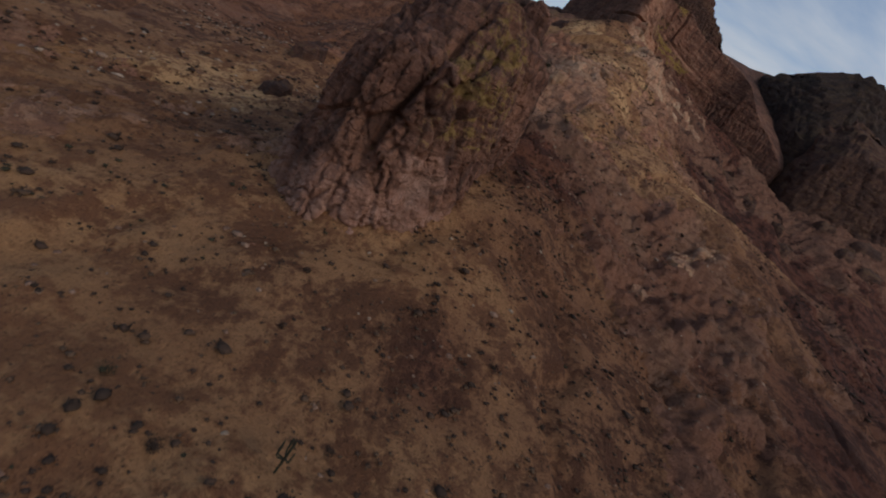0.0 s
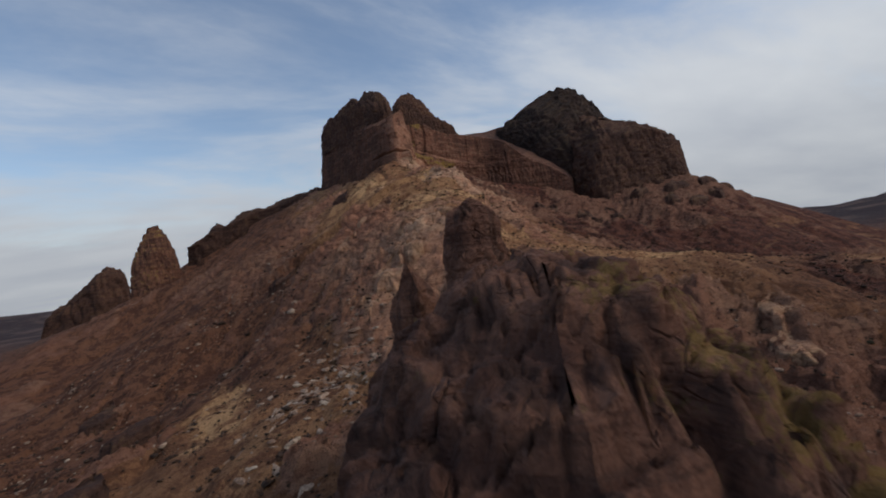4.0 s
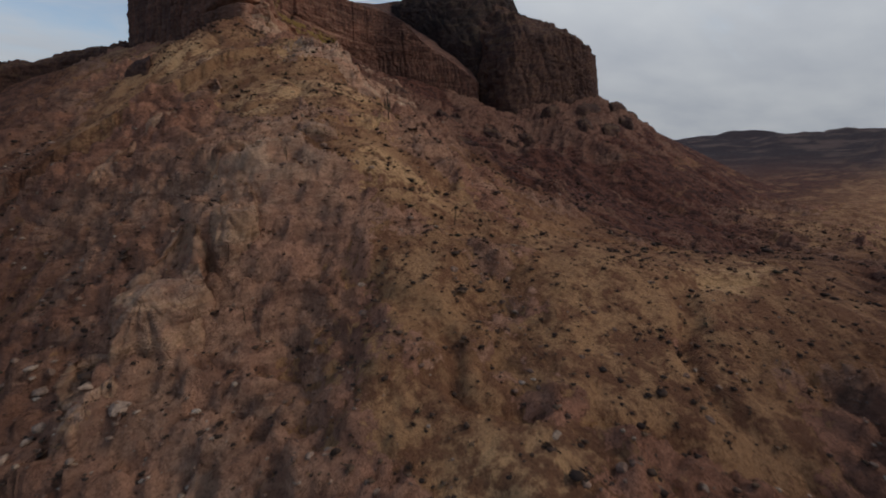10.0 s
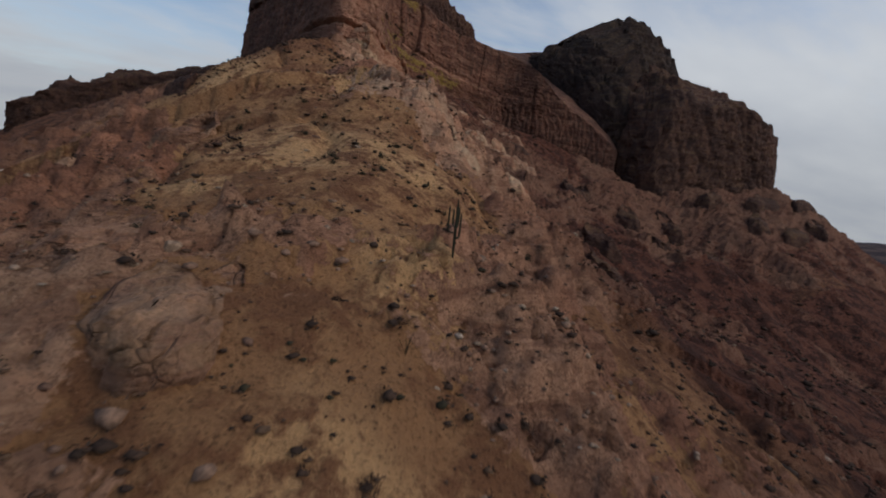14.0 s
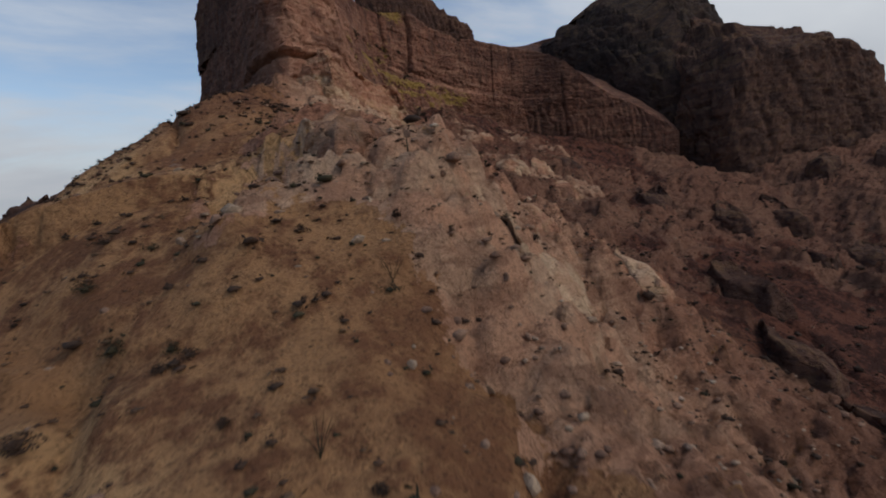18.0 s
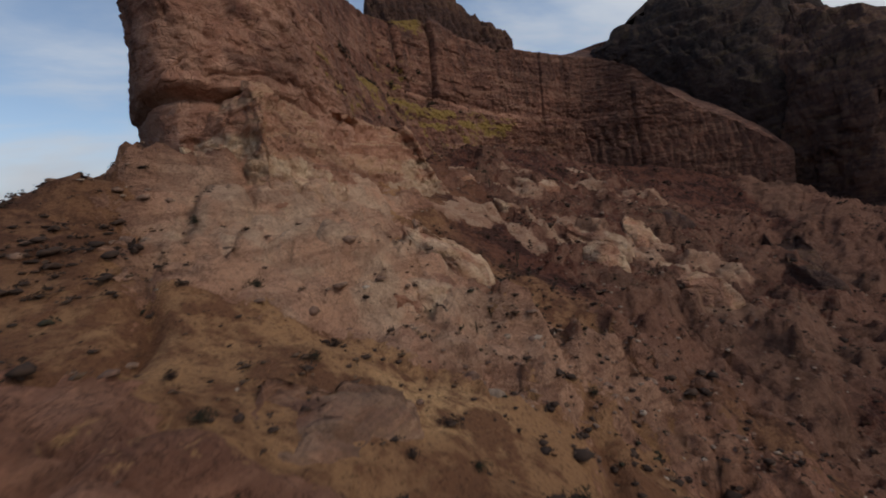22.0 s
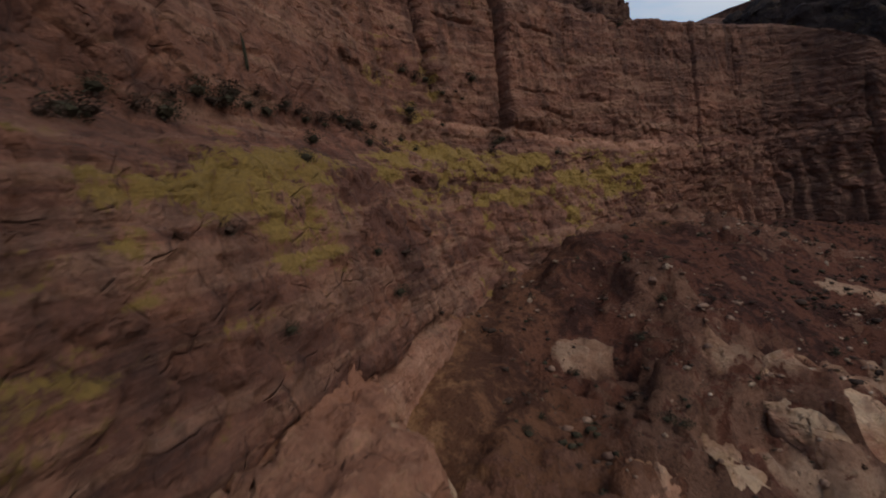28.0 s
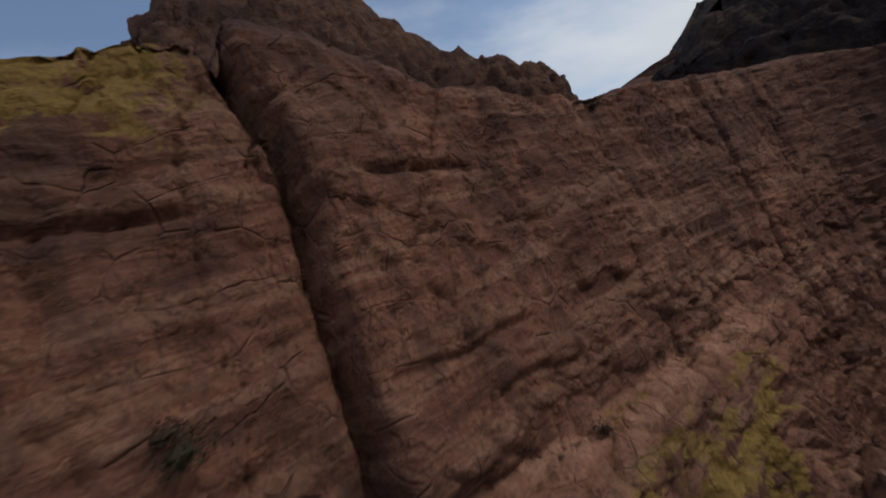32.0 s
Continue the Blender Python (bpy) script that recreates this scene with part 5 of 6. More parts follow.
def leaf_cloud(rng, count, radius, height, leaf, lift=0.12, heart=0.0):
    """Small bent leaves in an uneven flattened mound; vertices and triangles."""
    v, f = [], []
    lobes = [(rng.uniform(-.5, .5), rng.uniform(-.5, .5), rng.uniform(.35, .8)) for _ in range(5)]
    for _ in range(count):
        lx, ly, lr = lobes[rng.randrange(5)]
        a, q = rng.uniform(0, 6.283), rng.random() ** 0.5
        x, y = (lx + lr * q * math.cos(a)) * radius, (ly + lr * q * math.sin(a)) * radius
        z = height * (lift + rng.random() * max(0.15, 1 - (x * x + y * y) / (1.7 * radius * radius)))
        d = Vector((rng.gauss(0, 1), rng.gauss(0, 1), rng.gauss(0, 0.7))).normalized()
        e = d.cross(Vector((rng.gauss(0, 1), rng.gauss(0, 1), rng.gauss(0, 1)))).normalized()
        s = leaf * rng.uniform(0.6, 1.4)
        c = Vector((x, y, z))
        k = len(v)
        v += [c - d * s, c + e * s * 0.55, c + d * s, c - e * s * 0.55]
        f += [(k, k + 1, k + 2), (k, k + 2, k + 3)]
    if not heart:
        return v, f
    # the dense twiggy heart of the bush
    t = (1 + 5 ** 0.5) / 2
    k = len(v)
    for c in ((-1, t, 0), (1, t, 0), (-1, -t, 0), (1, -t, 0), (0, -1, t), (0, 1, t), (0, -1, -t), (0, 1, -t), (t, 0, -1), (t, 0, 1), (-t, 0, -1), (-t, 0, 1)):
        j = heart * rng.uniform(0.6, 1.35) / 1.9
        v.append(Vector((c[0] * j * radius * 0.72, c[1] * j * radius * 0.72, height * (0.36 + 0.40 * c[2] * j))))
    f += [(k + a, k + b, k + c) for a, b, c in ((0, 11, 5), (0, 5, 1), (0, 1, 7), (0, 7, 10), (0, 10, 11), (1, 5, 9), (5, 11, 4), (11, 10, 2), (10, 7, 6), (7, 1, 8), (3, 9, 4), (3, 4, 2), (3, 2, 6), (3, 6, 8), (3, 8, 9), (4, 9, 5), (2, 4, 11), (6, 2, 10), (8, 6, 7), (9, 8, 1))]
    return v, f


def rock_shape(rng, level, flat=0.6, jag=0.28):
    bm = bmesh.new()
    bmesh.ops.create_icosphere(bm, subdivisions=level, radius=1.0)
    o = Vector((rng.uniform(0, 90), rng.uniform(0, 90), rng.uniform(0, 90)))
    sx, sy = rng.uniform(0.7, 1.3), rng.uniform(0.7, 1.3)
    cuts = [(Vector((rng.gauss(0, 1), rng.gauss(0, 1), rng.gauss(0, 1))).normalized(), rng.uniform(0.45, 0.8)) for _ in range(10)]
    for q in bm.verts:
        c = q.co.copy()
        for nrm, h in cuts:
            over = c.dot(nrm) - h
            if over > 0:
                c -= nrm * over
        c *= 1 + 0.5 * jag * noise.noise(c * 1.7 + o)
        q.co = Vector((c.x * sx, c.y * sy, c.z * flat))
    bm.normal_update()
    return bm


def joined(name, templates, places, mat, label, category):
    """One mesh of many small copies. places: rows of x, y, z, turn, size, squash, template."""
    V, F, base = [], [], 0
    for k, (tv, tf) in enumerate(templates):
        rows = places[places[:, 6] == k]
        if not len(rows):
            continue
        tv, tf = np.array([tuple(q) for q in tv]), np.array(tf)
        c, s = np.cos(rows[:, 3])[:, None], np.sin(rows[:, 3])[:, None]
        size, squash = rows[:, 4:5], rows[:, 5:6]
        x = rows[:, 0:1] + size * (c * tv[:, 0] - s * tv[:, 1])
        y = rows[:, 1:2] + size * (s * tv[:, 0] + c * tv[:, 1])
        z = rows[:, 2:3] + size * squash * tv[:, 2]
        V.append(np.stack([x, y, z], -1).reshape(-1, 3))
        F.append((tf[None] + (np.arange(len(rows)) * len(tv))[:, None, None]).reshape(-1, 3) + base)
        base += len(rows) * len(tv)
    V, F = np.concatenate(V), np.concatenate(F)
    mesh = bpy.data.meshes.new(name)
    mesh.vertices.add(len(V))
    mesh.vertices.foreach_set("co", V.reshape(-1).astype(np.float32))
    mesh.loops.add(F.size)
    mesh.loops.foreach_set("vertex_index", F.reshape(-1).astype(np.int32))
    mesh.polygons.add(len(F))
    mesh.polygons.foreach_set("loop_start", np.arange(0, F.size, 3, dtype=np.int32))
    mesh.polygons.foreach_set("loop_total", np.full(len(F), 3, dtype=np.int32))
    mesh.update(calc_edges=True)
    mesh.materials.append(mat)
    return tagged(new(name, mesh), label, category, kind="stuff")


def spine(y):
    """The middle of the strip of land that the flight follows."""
    return np.interp(y, [-50, 60, 165, 260, 350, 455, 560, 620, 720], [30, 30, 40, 90, 120, 165, 190, 240, 320])


rng = random.Random(5)
nrng = np.random.RandomState(11)
IN_BUTTE = [(171, 573), (188, 582), (203, 604), (228, 650), (253, 690), (286, 702), (336, 739), (407, 760), (473, 730), (548, 712), (600, 900), (480, 960), (142, 750), (120, 705), (155, 600)]


def inside(poly, x, y):
    res = np.zeros(np.shape(x), bool)
    for (x0, y0), (x1, y1) in zip(poly, poly[1:] + poly[:1]):
        cross = ((y0 > y) != (y1 > y)) & (x < (x1 - x0) * (y - y0) / (y1 - y0 + 1e-12) + x0)
        res ^= cross
    return res


def scatter(count, spread, keep):
    y = nrng.uniform(15, 740, count)
    x = spine(y) + nrng.normal(0, 1, count) * spread
    z, out = relief(x, y)
    ok = keep(x, y, out) > nrng.rand(count)
    for poly in (IN_BUTTE, [q[:2] for q in BUTTRESS_FOOT], [q[:2] for q in FIN_FOOT], [q[:2] for q in BLADE_FOOT]):
        ok &= ~inside(poly, x, y)
    return x[ok], y[ok], z[ok], out[ok]


def placed(x, y, z, size, squash, kinds):
    k = len(x)
    return np.stack([x, y, z, nrng.uniform(0, 6.283, k), size, squash, nrng.randint(0, kinds, k).astype(float)], -1)


# shrubs past counting
SHRUBS = [leaf_cloud(rng, 12, 1.0, 0.95, 0.2, 0.02, 0.75) for _ in range(7)]
x, y, z, out = scatter(19000, 75, lambda x, y, o: np.clip(0.55 + 0.9 * fbm(x / 22, y / 22, 31.0, 3) - 0.15 * o, 0.05, 1))
joined("scrub", SHRUBS, placed(x, y, z - 0.1, np.exp(nrng.normal(-0.48, 0.45, len(x))), nrng.uniform(0.7, 1.1, len(x)), 7), DRY, "countless low dry brown desert shrubs on the slopes", "shrubs")
x, y, z, out = scatter(5200, 70, lambda x, y, o: np.clip(0.1 + 1.3 * fbm(x / 30, y / 30, 41.0, 3) + 0.3 * step(0, 50, x - spine(y)) * step(300, 420, y), 0, 1))
joined("green_scrub", SHRUBS, placed(x, y, z - 0.1, np.exp(nrng.normal(-0.42, 0.40, len(x))), nrng.uniform(0.8, 1.2, len(x)), 7), GREEN, "countless dark green desert shrubs among the rocks", "shrubs")
x = nrng.uniform(190, 640, 19000)
y = nrng.uniform(140, 745, 19000)
z, out = relief(x, y)
ok = (np.clip(0.55 + 1.0 * fbm(x / 26, y / 26, 71.0, 3), 0, 1) > nrng.rand(len(x))) & (x > spine(y) + 25) & ~inside(IN_BUTTE, x, y) & ~inside([q[:2] for q in BUTTRESS_FOOT], x, y)
x, y, z = x[ok], y[ok], z[ok]
THIN = [leaf_cloud(rng, 6, 1.0, 0.9, 0.28, 0.0, 0.8) for _ in range(5)]
joined("canyon_scrub", THIN, placed(x, y, z - 0.1, np.exp(nrng.normal(-0.15, 0.45, len(x))), nrng.uniform(0.7, 1.2, len(x)), 5), DRY, "countless dark brown shrubs over the canyon slope", "shrubs")
x, y = nrng.uniform(96, 172, 900), nrng.uniform(528, 585, 900)
ok = (x < 168 + 0.2 * (545 - y)) & (np.clip(0.6 + 0.9 * fbm(x / 9, y / 9, 75.0, 3), 0, 1) > nrng.rand(len(x))) & ~inside(IN_BUTTE, x, y) & ~inside([q[:2] for q in BUTTRESS_FOOT], x, y)
x, y = x[ok], y[ok]
z, out = relief(x, y)
joined("slope_scrub", SHRUBS, placed(x, y, z - 0.1, np.exp(nrng.normal(-0.15, 0.4, len(x))), nrng.uniform(0.7, 1.1, len(x)), 7), DRY, "countless brown shrubs on the slope beside the prow", "shrubs")
# low tufts of dead grass and brush between the shrubs
BRUSH = foliage_material("dead_brush", (0.080, 0.044, 0.030), (0.17, 0.10, 0.058))
TUFTS = [leaf_cloud(rng, 7, 0.9, 0.7, 0.22, 0.0, 0.6) for _ in range(5)]
x, y, z, out = scatter(24000, 65, lambda x, y, o: np.clip(0.5 + 0.9 * fbm(x / 13, y / 13, 81.0, 3), 0.05, 1) * np.where(y < 300, 1.0, 0.55))
joined("dead_brush", TUFTS, placed(x, y, z - 0.1, np.exp(nrng.normal(-0.35, 0.4, len(x))), nrng.uniform(0.6, 1.0, len(x)), 5), BRUSH, "countless tufts of dead grass and brush on the slopes", "brush")
# loose stones
def as_lists(bm):
    bmesh.ops.triangulate(bm, faces=bm.faces)
    bm.verts.index_update()
    out = [tuple(q.co) for q in bm.verts], [tuple(q.index for q in f.verts) for f in bm.faces]
    bm.free()
    return out


PEBBLES = [as_lists(rock_shape(rng, 1, 0.6, 0.3)) for _ in range(9)]
x, y, z, out = scatter(24000, 70, lambda x, y, o: np.clip(0.10 + 0.55 * o + 0.5 * fbm(x / 18, y / 18, 51.0, 3), 0, 1))
joined("loose_stones", PEBBLES, placed(x, y, z - 0.12, np.exp(nrng.normal(-0.95, 0.5, len(x))), nrng.uniform(0.5, 1.3, len(x)), 9), STONE, "countless angular brown stones strewn over the slopes", "stones")
x, y, z, out = scatter(26000, 60, lambda x, y, o: np.clip(1.2 * np.exp(-((x - 38) / 22) ** 2 - ((y - 272) / 34) ** 2) + 0.5 * np.exp(-((x - 110) / 30) ** 2 - ((y - 160) / 45) ** 2) + 0.5 * o * step(-5, 40, x - spine(y)) * step(380, 440, y) + 0.35 * step(0.0, 0.5, fbm(x / 16, y / 16, 61.0, 3)) * o, 0, 1))
joined("pale_stones", PEBBLES, placed(x, y, z - 0.12, np.exp(nrng.normal(-0.95, 0.45, len(x))), nrng.uniform(0.5, 1.0, len(x)), 9), WHITE_STONE, "countless pale weathered stones on bare ground", "stones")


# the slope west of the ridge
x, y = nrng.uniform(-150, 45, 11000), nrng.uniform(140, 540, 11000)
ok = (x < spine(y) - 40) & (np.clip(0.45 + 0.9 * fbm(x / 20, y / 20, 91.0, 3), 0, 1) > nrng.rand(len(x))) & ~inside([q[:2] for q in FIN_FOOT], x, y)
x, y = x[ok], y[ok]
z, out = relief(x, y)
half = len(x) * 3 // 5
joined("west_scrub", THIN, placed(x[:half], y[:half], z[:half] - 0.1, np.exp(nrng.normal(-0.1, 0.4, half)), nrng.uniform(0.7, 1.1, half), 5), DRY, "countless dark dry shrubs over the western slope", "shrubs")
joined("west_stones", PEBBLES, placed(x[half:], y[half:], z[half:] - 0.15, np.exp(nrng.normal(-0.35, 0.5, len(x) - half)), nrng.uniform(0.5, 1.0, len(x) - half), 9), WHITE_STONE, "countless pale blocks strewn over the western slope", "stones")


# single shrubs and boulders along the way
def shrub(mat, label, tall, wide, seed):
    r = random.Random(seed)
    root = tagged(new("desert_shrub"), label, "shrub", "shrubs on the ridge")
    bm = bmesh.new()
    for _ in range(9):
        a, b = r.uniform(0, 6.283), r.uniform(0.2, 0.9)
        tip = Vector((wide * b * math.cos(a), wide * b * math.sin(a), tall * r.uniform(0.5, 0.95)))
        side = Vector((-math.sin(a), math.cos(a), 0)) * 0.035
        q = [bm.verts.new(c) for c in (side, -side, Vector((0.03, 0.03, 0.05)), tip)]
        bm.faces.new((q[0], q[1], q[3])), bm.faces.new((q[1], q[2], q[3])), bm.faces.new((q[2], q[0], q[3]))
    part("stems", bm, TWIG, root)
    v, f = leaf_cloud(r, 360, wide, tall, 0.075, 0.03, 0.5)
    mesh = bpy.data.meshes.new("foliage")
    mesh.from_pydata(v, [], f)
    part("foliage", mesh, mat, root)
    return root


def at_ground(x, y, sink=0.1):
    z, _ = relief(np.array([x]), np.array([y]))
    return float(z[0]) - sink


def sprinkle(models, count, spread, keep, smin, smax, sink):
    x, y, z, out = scatter(count, spread, keep)
    for k in range(len(x)):
        size = rng.uniform(smin, smax)
        m = pose(x[k], y[k], z[k] - sink * size, rng.uniform(-8, 8), rng.uniform(-8, 8), rng.uniform(0, 360)) @ Matrix.Scale(size, 4)
        one = models[k % len(models)]
        got = copy_thing(one, m)
        got.matrix_basis = m
    for one in models:
        x0, y0 = spine(430.0) + rng.uniform(-20, 10), 430 + rng.uniform(-30, 30)
        one.matrix_basis = pose(x0, y0, at_ground(x0, y0))


sprinkle([shrub(DRY, "low dry brown desert shrub with bare twigs", 0.9, 0.8, 1), shrub(DRY, "wide brown desert shrub on the slope", 0.8, 1.1, 2), shrub(DRY, "small round dry brown shrub", 0.7, 0.6, 3)], 150, 28, lambda x, y, o: np.full(x.shape, 0.9), 0.7, 1.5, 0.05)
sprinkle([shrub(GREEN, "dark green creosote-like desert shrub", 1.2, 0.95, 4), shrub(GREEN, "rounded dark green shrub among pale rocks", 1.0, 1.1, 5)], 120, 26, lambda x, y, o: 0.2 + 0.75 * step(330, 400, y), 0.7, 1.6, 0.05)


def boulder(seed, mat, label):
    bm = rock_shape(random.Random(seed), 2, 0.72, 0.3)
    mesh = bpy.data.meshes.new("boulder")
    bm.to_mesh(mesh)
    bm.free()
    mesh.materials.append(mat)
    return tagged(new("boulder", mesh), label, "boulder", "boulders on the ridge")


sprinkle([boulder(k, STONE, "weathered brown boulder half sunk in the slope") for k in range(4)], 170, 34, lambda x, y, o: 0.25 + 0.7 * o, 0.5, 1.5, 0.4)
sprinkle([boulder(k, STONE, "pale tan boulder half sunk in the slope") for k in range(10, 14)], 150, 30, lambda x, y, o: 0.1 + 0.8 * o, 0.5, 1.5, 0.4)


# the scree of pale slabs west of the ridge
SCREE = (12, 266)
SLABS = [boulder(k, WHITE_STONE, "pale angular slab in a scree") for k in range(20, 25)]
slab_rng = random.Random(8)
for k in range(230):
    a, b = slab_rng.gauss(0, 1), slab_rng.gauss(0, 1)
    x, y = SCREE[0] + 12 * a + 4 * b, SCREE[1] + 20 * b
    size = slab_rng.uniform(0.8, 2.6)
    m = pose(x, y, at_ground(x, y, 0.25 * size), slab_rng.uniform(-20, 20), slab_rng.uniform(-20, 20), slab_rng.uniform(0, 360)) @ Matrix.Diagonal((size * 1.3, size, size * 0.6, 1))
    one = SLABS[k % 5]
    if k < 5:
        one.matrix_basis = m
    else:
        copy_thing(one, m).matrix_basis = m


# saguaros
def column(height, radius, ribs=12, curve=None, rows=14):
    """A ribbed cactus stem; curve gives the middle line for 0..1."""
    bm = bmesh.new()
    rings = []
    for j in range(rows + 1):
        f = j / rows
        c = curve(f) if curve else Vector((0, 0, height * f))
        r = radius * (0.82 + 0.3 * math.sin(math.pi * min(1, f * 1.05))) * math.sqrt(max(0.02, 1 - max(0, (f - 0.88) / 0.125) ** 2))
        d = ((curve(min(1, f + 0.02)) - curve(max(0, f - 0.02))).normalized() if curve else Vector((0, 0, 1)))
        a = d.orthogonal().normalized() if abs(d.z) < 0.9 else Vector((1, 0, 0))
        a = (a - d * a.dot(d)).normalized()
        b = d.cross(a)
        rings.append([bm.verts.new(c + (a * math.cos(t) + b * math.sin(t)) * r * (1.0 if k % 2 else 0.84)) for k in range(ribs * 2) for t in [math.pi * k / ribs]])
    for r0, r1 in zip(rings[:-1], rings[1:]):
        for k in range(ribs * 2):
            bm.faces.new((r0[k], r0[(k + 1) % (ribs * 2)], r1[(k + 1) % (ribs * 2)], r1[k]))
    bm.faces.new(rings[-1])
    return bm


def saguaro(x, y, z, height, arms, label, seed=0, slim=1.0):
    r = random.Random(seed)
    root = tagged(new("saguaro"), label, "cactus", "saguaros on the ridge")
    part("trunk", column(height, (0.018 * height + 0.09) * slim), CACTUS, root)
    for _ in range(arms):
        a, h0, out, up = r.uniform(0, 6.283), height * r.uniform(0.35, 0.55), height * r.uniform(0.10, 0.17), height * r.uniform(0.25, 0.45)
        way = Vector((math.cos(a), math.sin(a), 0))

        def bend(f, way=way, h0=h0, out=out, up=up):
            q = min(1, f / 0.4)
            return Vector((0, 0, h0)) + way * out * math.sin(q * math.pi / 2) + Vector((0, 0, 0.25 * out * (1 - math.cos(q * math.pi / 2)) + max(0, f - 0.3) / 0.7 * up))
        part("arm", column(1, (0.014 * height + 0.06) * slim, 9, bend, 12), CACTUS, root)
    root.matrix_basis = pose(x, y, z, r.uniform(-3, 3), r.uniform(-3, 3), 0)
    return root


for k, (x, y, h, arms, label) in enumerate([
        (6, 40, 7.0, 4, "branching saguaro cactus on a grassy slope"), (141, 356, 9.0, 5, "tall many-armed saguaro cactus on the ridge"), (118, 295, 5.5, 0, "slender armless saguaro on dry grass"),
        (170, 450, 3.6, 0, "young armless saguaro among pale rocks"), (163, 453, 3.0, 0, "young armless saguaro on a rocky slope"), (176, 480, 2.9, 0, "short columnar saguaro beside a shrub"),
        (240, 583, 4.6, 2, "saguaro with two arms on red scree"), (209, 539, 3.2, 0, "armless saguaro on red scree"),
        (154, 409, 3.0, 0, "short saguaro on dry grass"), (90, 330, 4.0, 1, "one-armed saguaro on a rocky slope"), (262, 640, 4.0, 1, "one-armed saguaro on the talus"), (66, 300, 3.5, 0, "slim saguaro on a stony slope")]):
    saguaro(x, y, at_ground(x, y, 0.15), h, arms, label, k, 0.75 if arms else 0.55)


# thorny wands of ocotillo
def ocotillo(x, y, seed):
    r = random.Random(seed)
    root = tagged(new("ocotillo"), "spiny grey-green ocotillo with long wands", "plant", "ocotillos on the ridge")
    for _ in range(9):
        a, lean, ht = r.uniform(0, 6.283), r.uniform(0.15, 0.6), r.uniform(1.8, 2.8)
        curve = (lambda f, a=a, lean=lean, ht=ht: Vector((math.cos(a) * lean * ht * f ** 1.3, math.sin(a) * lean * ht * f ** 1.3, ht * f)))
        part("wand", column(1, 0.02, 3, curve, 6), GREEN, root)
    root.matrix_basis = pose(x, y, at_ground(x, y, 0.05))


for k, (x, y) in enumerate([(179, 480), (184, 486), (160, 430), (150, 415), (205, 500), (212, 540), (128, 340), (110, 300)]):
    ocotillo(x, y, k)

# what grows on the ledges of the cliff
bpy.context.view_layer.update()
GREEN_A, GREEN_B = shrub(GREEN, "dark green shrub growing on a cliff ledge", 1.6, 1.3, 8), shrub(DRY, "dry dark shrub growing in a rock crevice", 1.4, 1.2, 9)


def on_cliff(x, y, top=400.0):
    found = [butte_part.ray_cast(Vector((x, y, top)), Vector((0, 0, -1))) for butte_part in butte.children]
    found = [h[1] for h in found if h[0]]
    return max(found, key=lambda q: q.z) if found else None


spots = [(226, 672), (206, 632), (235, 690), (238, 697), (246, 706), (276, 722), (290, 726), (300, 735), (255, 714), (272, 744), (262, 748), (252, 752), (284, 750)]
for k, (x, y) in enumerate(spots):
    p = on_cliff(x, y)
    if p is None:
        continue
    s = rng.uniform(0.8, 1.7)
    m = Matrix.Translation(p - Vector((0, 0, 0.15))) @ pose(0, 0, 0, 0, 0, rng.uniform(0, 360)) @ Matrix.Scale(s, 4)
    one = (GREEN_A, GREEN_B)[k % 2]
    if k < 2:
        one.matrix_basis = m
    else:
        copy_thing(one, m).matrix_basis = m
# dark bushes rooted in the ledge and in the cracks of the upper wall
def on_wall(x, y, z):
    """The face of the cliff nearest to a point, met from the open side at the same height."""
    way = Vector((0.3, -0.95, 0)) if y > 700 else Vector((0.88, -0.47, 0))
    hits = [piece.ray_cast(Vector((x, y, z)) + way * 22, -way) for piece in butte.children]
    hits = [h[1] for h in hits if h[0]]
    return (min(hits, key=lambda q: -(q - Vector((x, y, z))).dot(way)), way) if hits else (None, way)


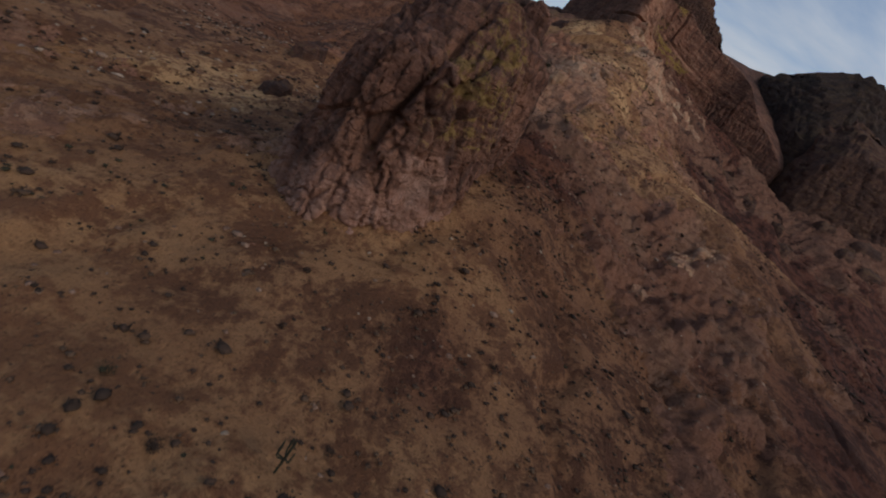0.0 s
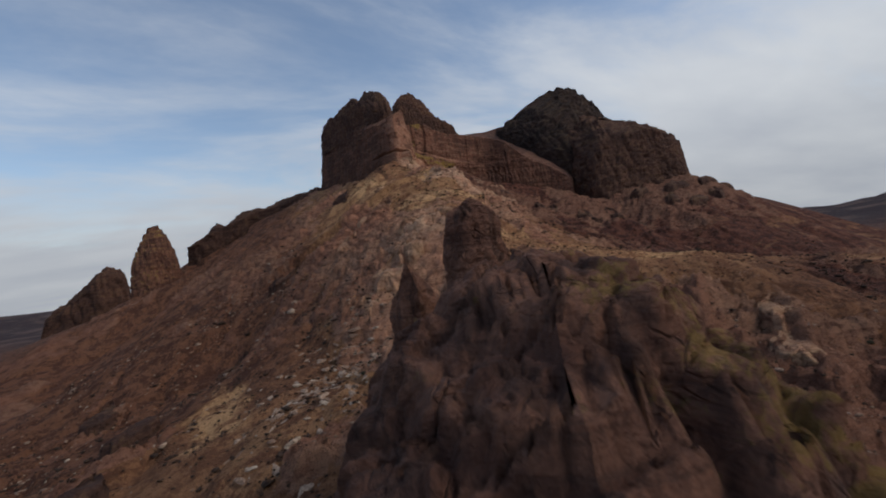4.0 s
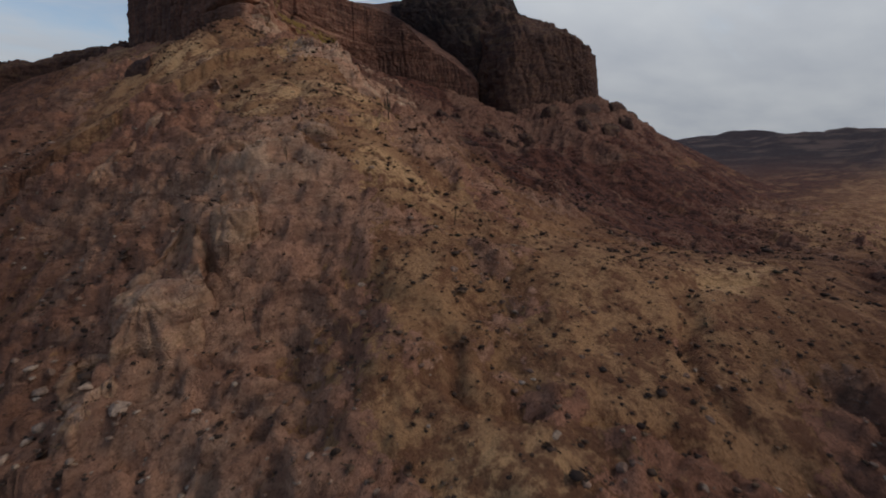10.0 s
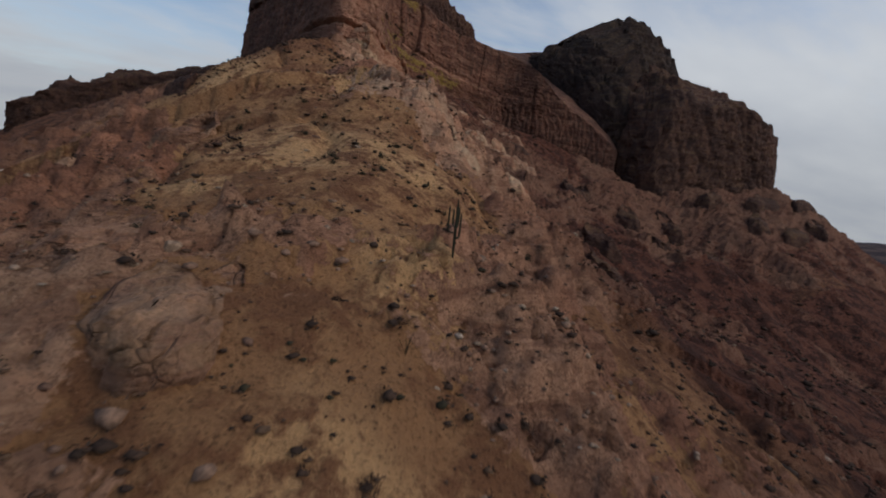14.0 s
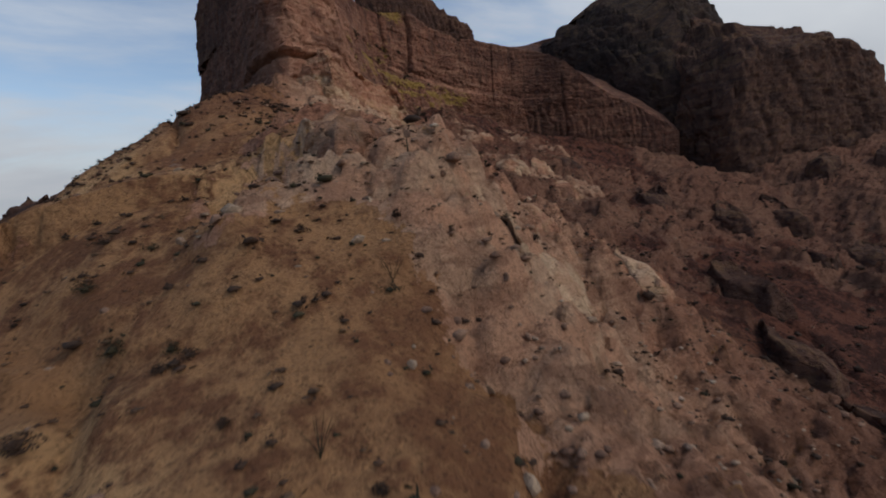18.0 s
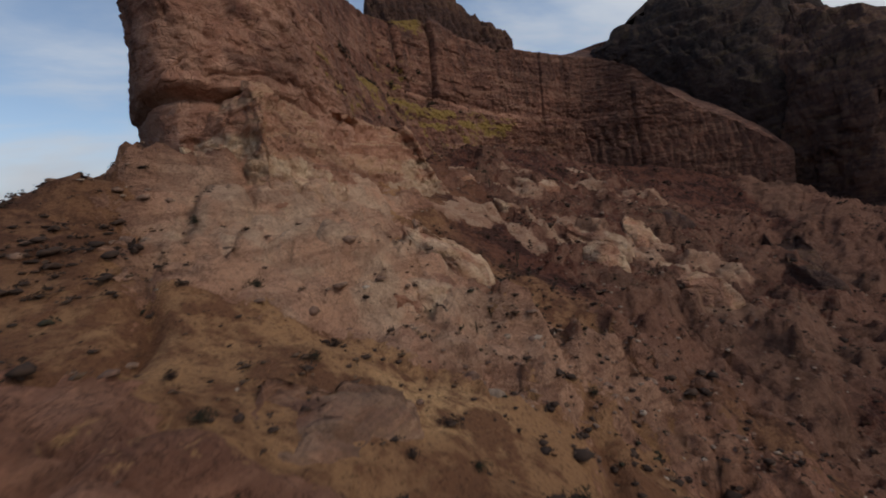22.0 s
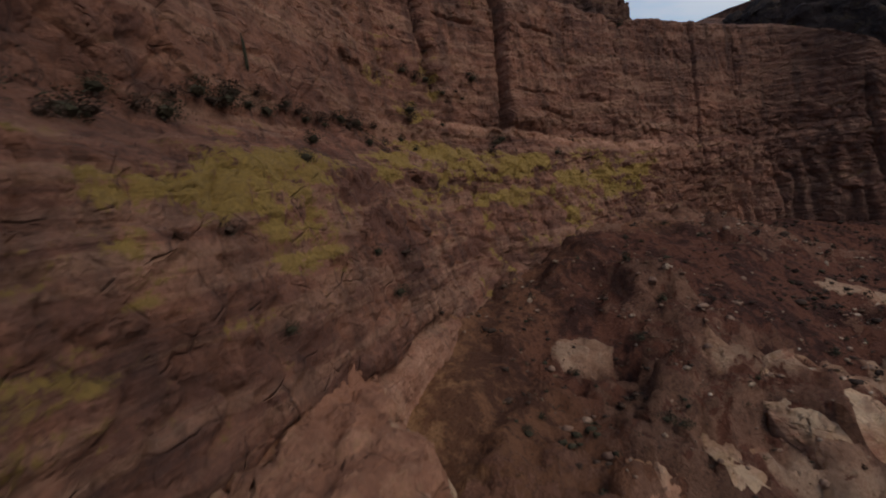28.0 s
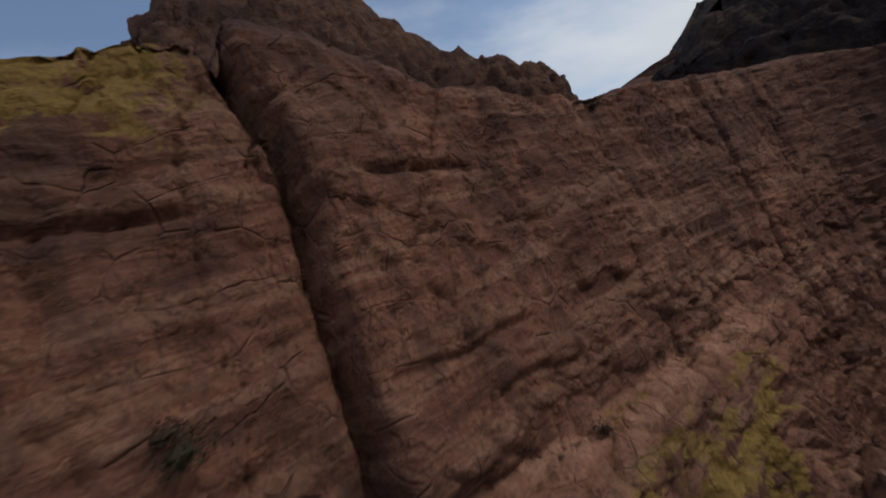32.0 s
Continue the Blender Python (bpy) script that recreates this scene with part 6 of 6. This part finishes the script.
UPPER_BUSHES = [(246, 712, 350.5, 1.3), (249, 714, 349.4, 1.5), (252, 716, 349, 1.6), (254, 717, 348, 1.1), (256, 718, 345.8, 1.2), (257, 719, 344, 0.9), (265.5, 724, 350, 1.7),
                (265, 724, 351.5, 1.2), (246, 711.5, 341, 1.8), (245.5, 711, 339, 1.6), (271, 726, 333, 1.8), (269, 725, 332, 1.5), (273, 727, 334, 1.6), (267, 723, 330.5, 1.3),
                (297, 735, 322, 0.8), (260, 721, 346.5, 0.8), (262, 722, 345, 0.7), (254, 718, 357, 1.0), (334, 748, 372, 1.3), (245, 712, 360, 0.9)]
FLANK_BUSHES = [(231.5, 662.2, 307.5, 1.1), (239.8, 671.7, 301.5, 1.0), (224, 657, 325, 1.1), (222, 641, 318, 1.2), (226, 641.5, 309, 0.8), (236, 667, 312, 1.2), (233, 662, 313, 1.0),
                (240, 690, 330, 1.3), (244, 702, 334, 1.3), (243, 699, 331, 1.1)]
WALL_BUSHES = UPPER_BUSHES + FLANK_BUSHES
ledge_rng = random.Random(21)
for k in range(34):
    f = k / 33
    WALL_BUSHES.append((206 + 26 * f + ledge_rng.uniform(-1, 1), 622 + 78 * f, 325.5 + 9.5 * min(1, 1.6 * f) + ledge_rng.uniform(-1.2, 1.6), ledge_rng.uniform(0.8, 1.7)))
for k, (x, y, z, size) in enumerate(WALL_BUSHES):
    p, way = on_wall(x, y, z)
    if p is None:
        continue
    m = Matrix.Translation(p + way * 0.35 * size - Vector((0, 0, 0.5 * size))) @ pose(0, 0, 0, 0, 0, ledge_rng.uniform(0, 360)) @ Matrix.Diagonal((1.2 * size, 1.2 * size, size, 1))
    copy_thing((GREEN_A, GREEN_B)[k % 2], m).matrix_basis = m
p = on_wall(221.3, 666.2, 335.6)[0]
saguaro(p.x, p.y, p.z - 0.6, 8.6, 1, "tall slender saguaro on a ledge of the cliff", 77, 0.6)
p = on_cliff(262, 742)
saguaro(p.x, p.y, p.z - 0.2, 3.6, 0, "slim saguaro on the cliff rim against the sky", 78)


# bushes on the back of the fin
FIN_BUSHES = [(21.7, 155.7, 2.0), (23.6, 154.4, 1.6), (20.4, 154.0, 1.4), (30.0, 156.0, 1.5), (27.0, 150.0, 1.1)]
for x, y, size in FIN_BUSHES:
    found = [piece.ray_cast(Vector((x, y, 260.0)), Vector((0, 0, -1))) for piece in fin.children]
    found = [h[1] for h in found if h[0]]
    if found:
        q = max(found, key=lambda c: c.z)
        m = Matrix.Translation(q - Vector((0, 0, 0.25))) @ Matrix.Scale(size, 4)
        copy_thing(GREEN_A, m).matrix_basis = m
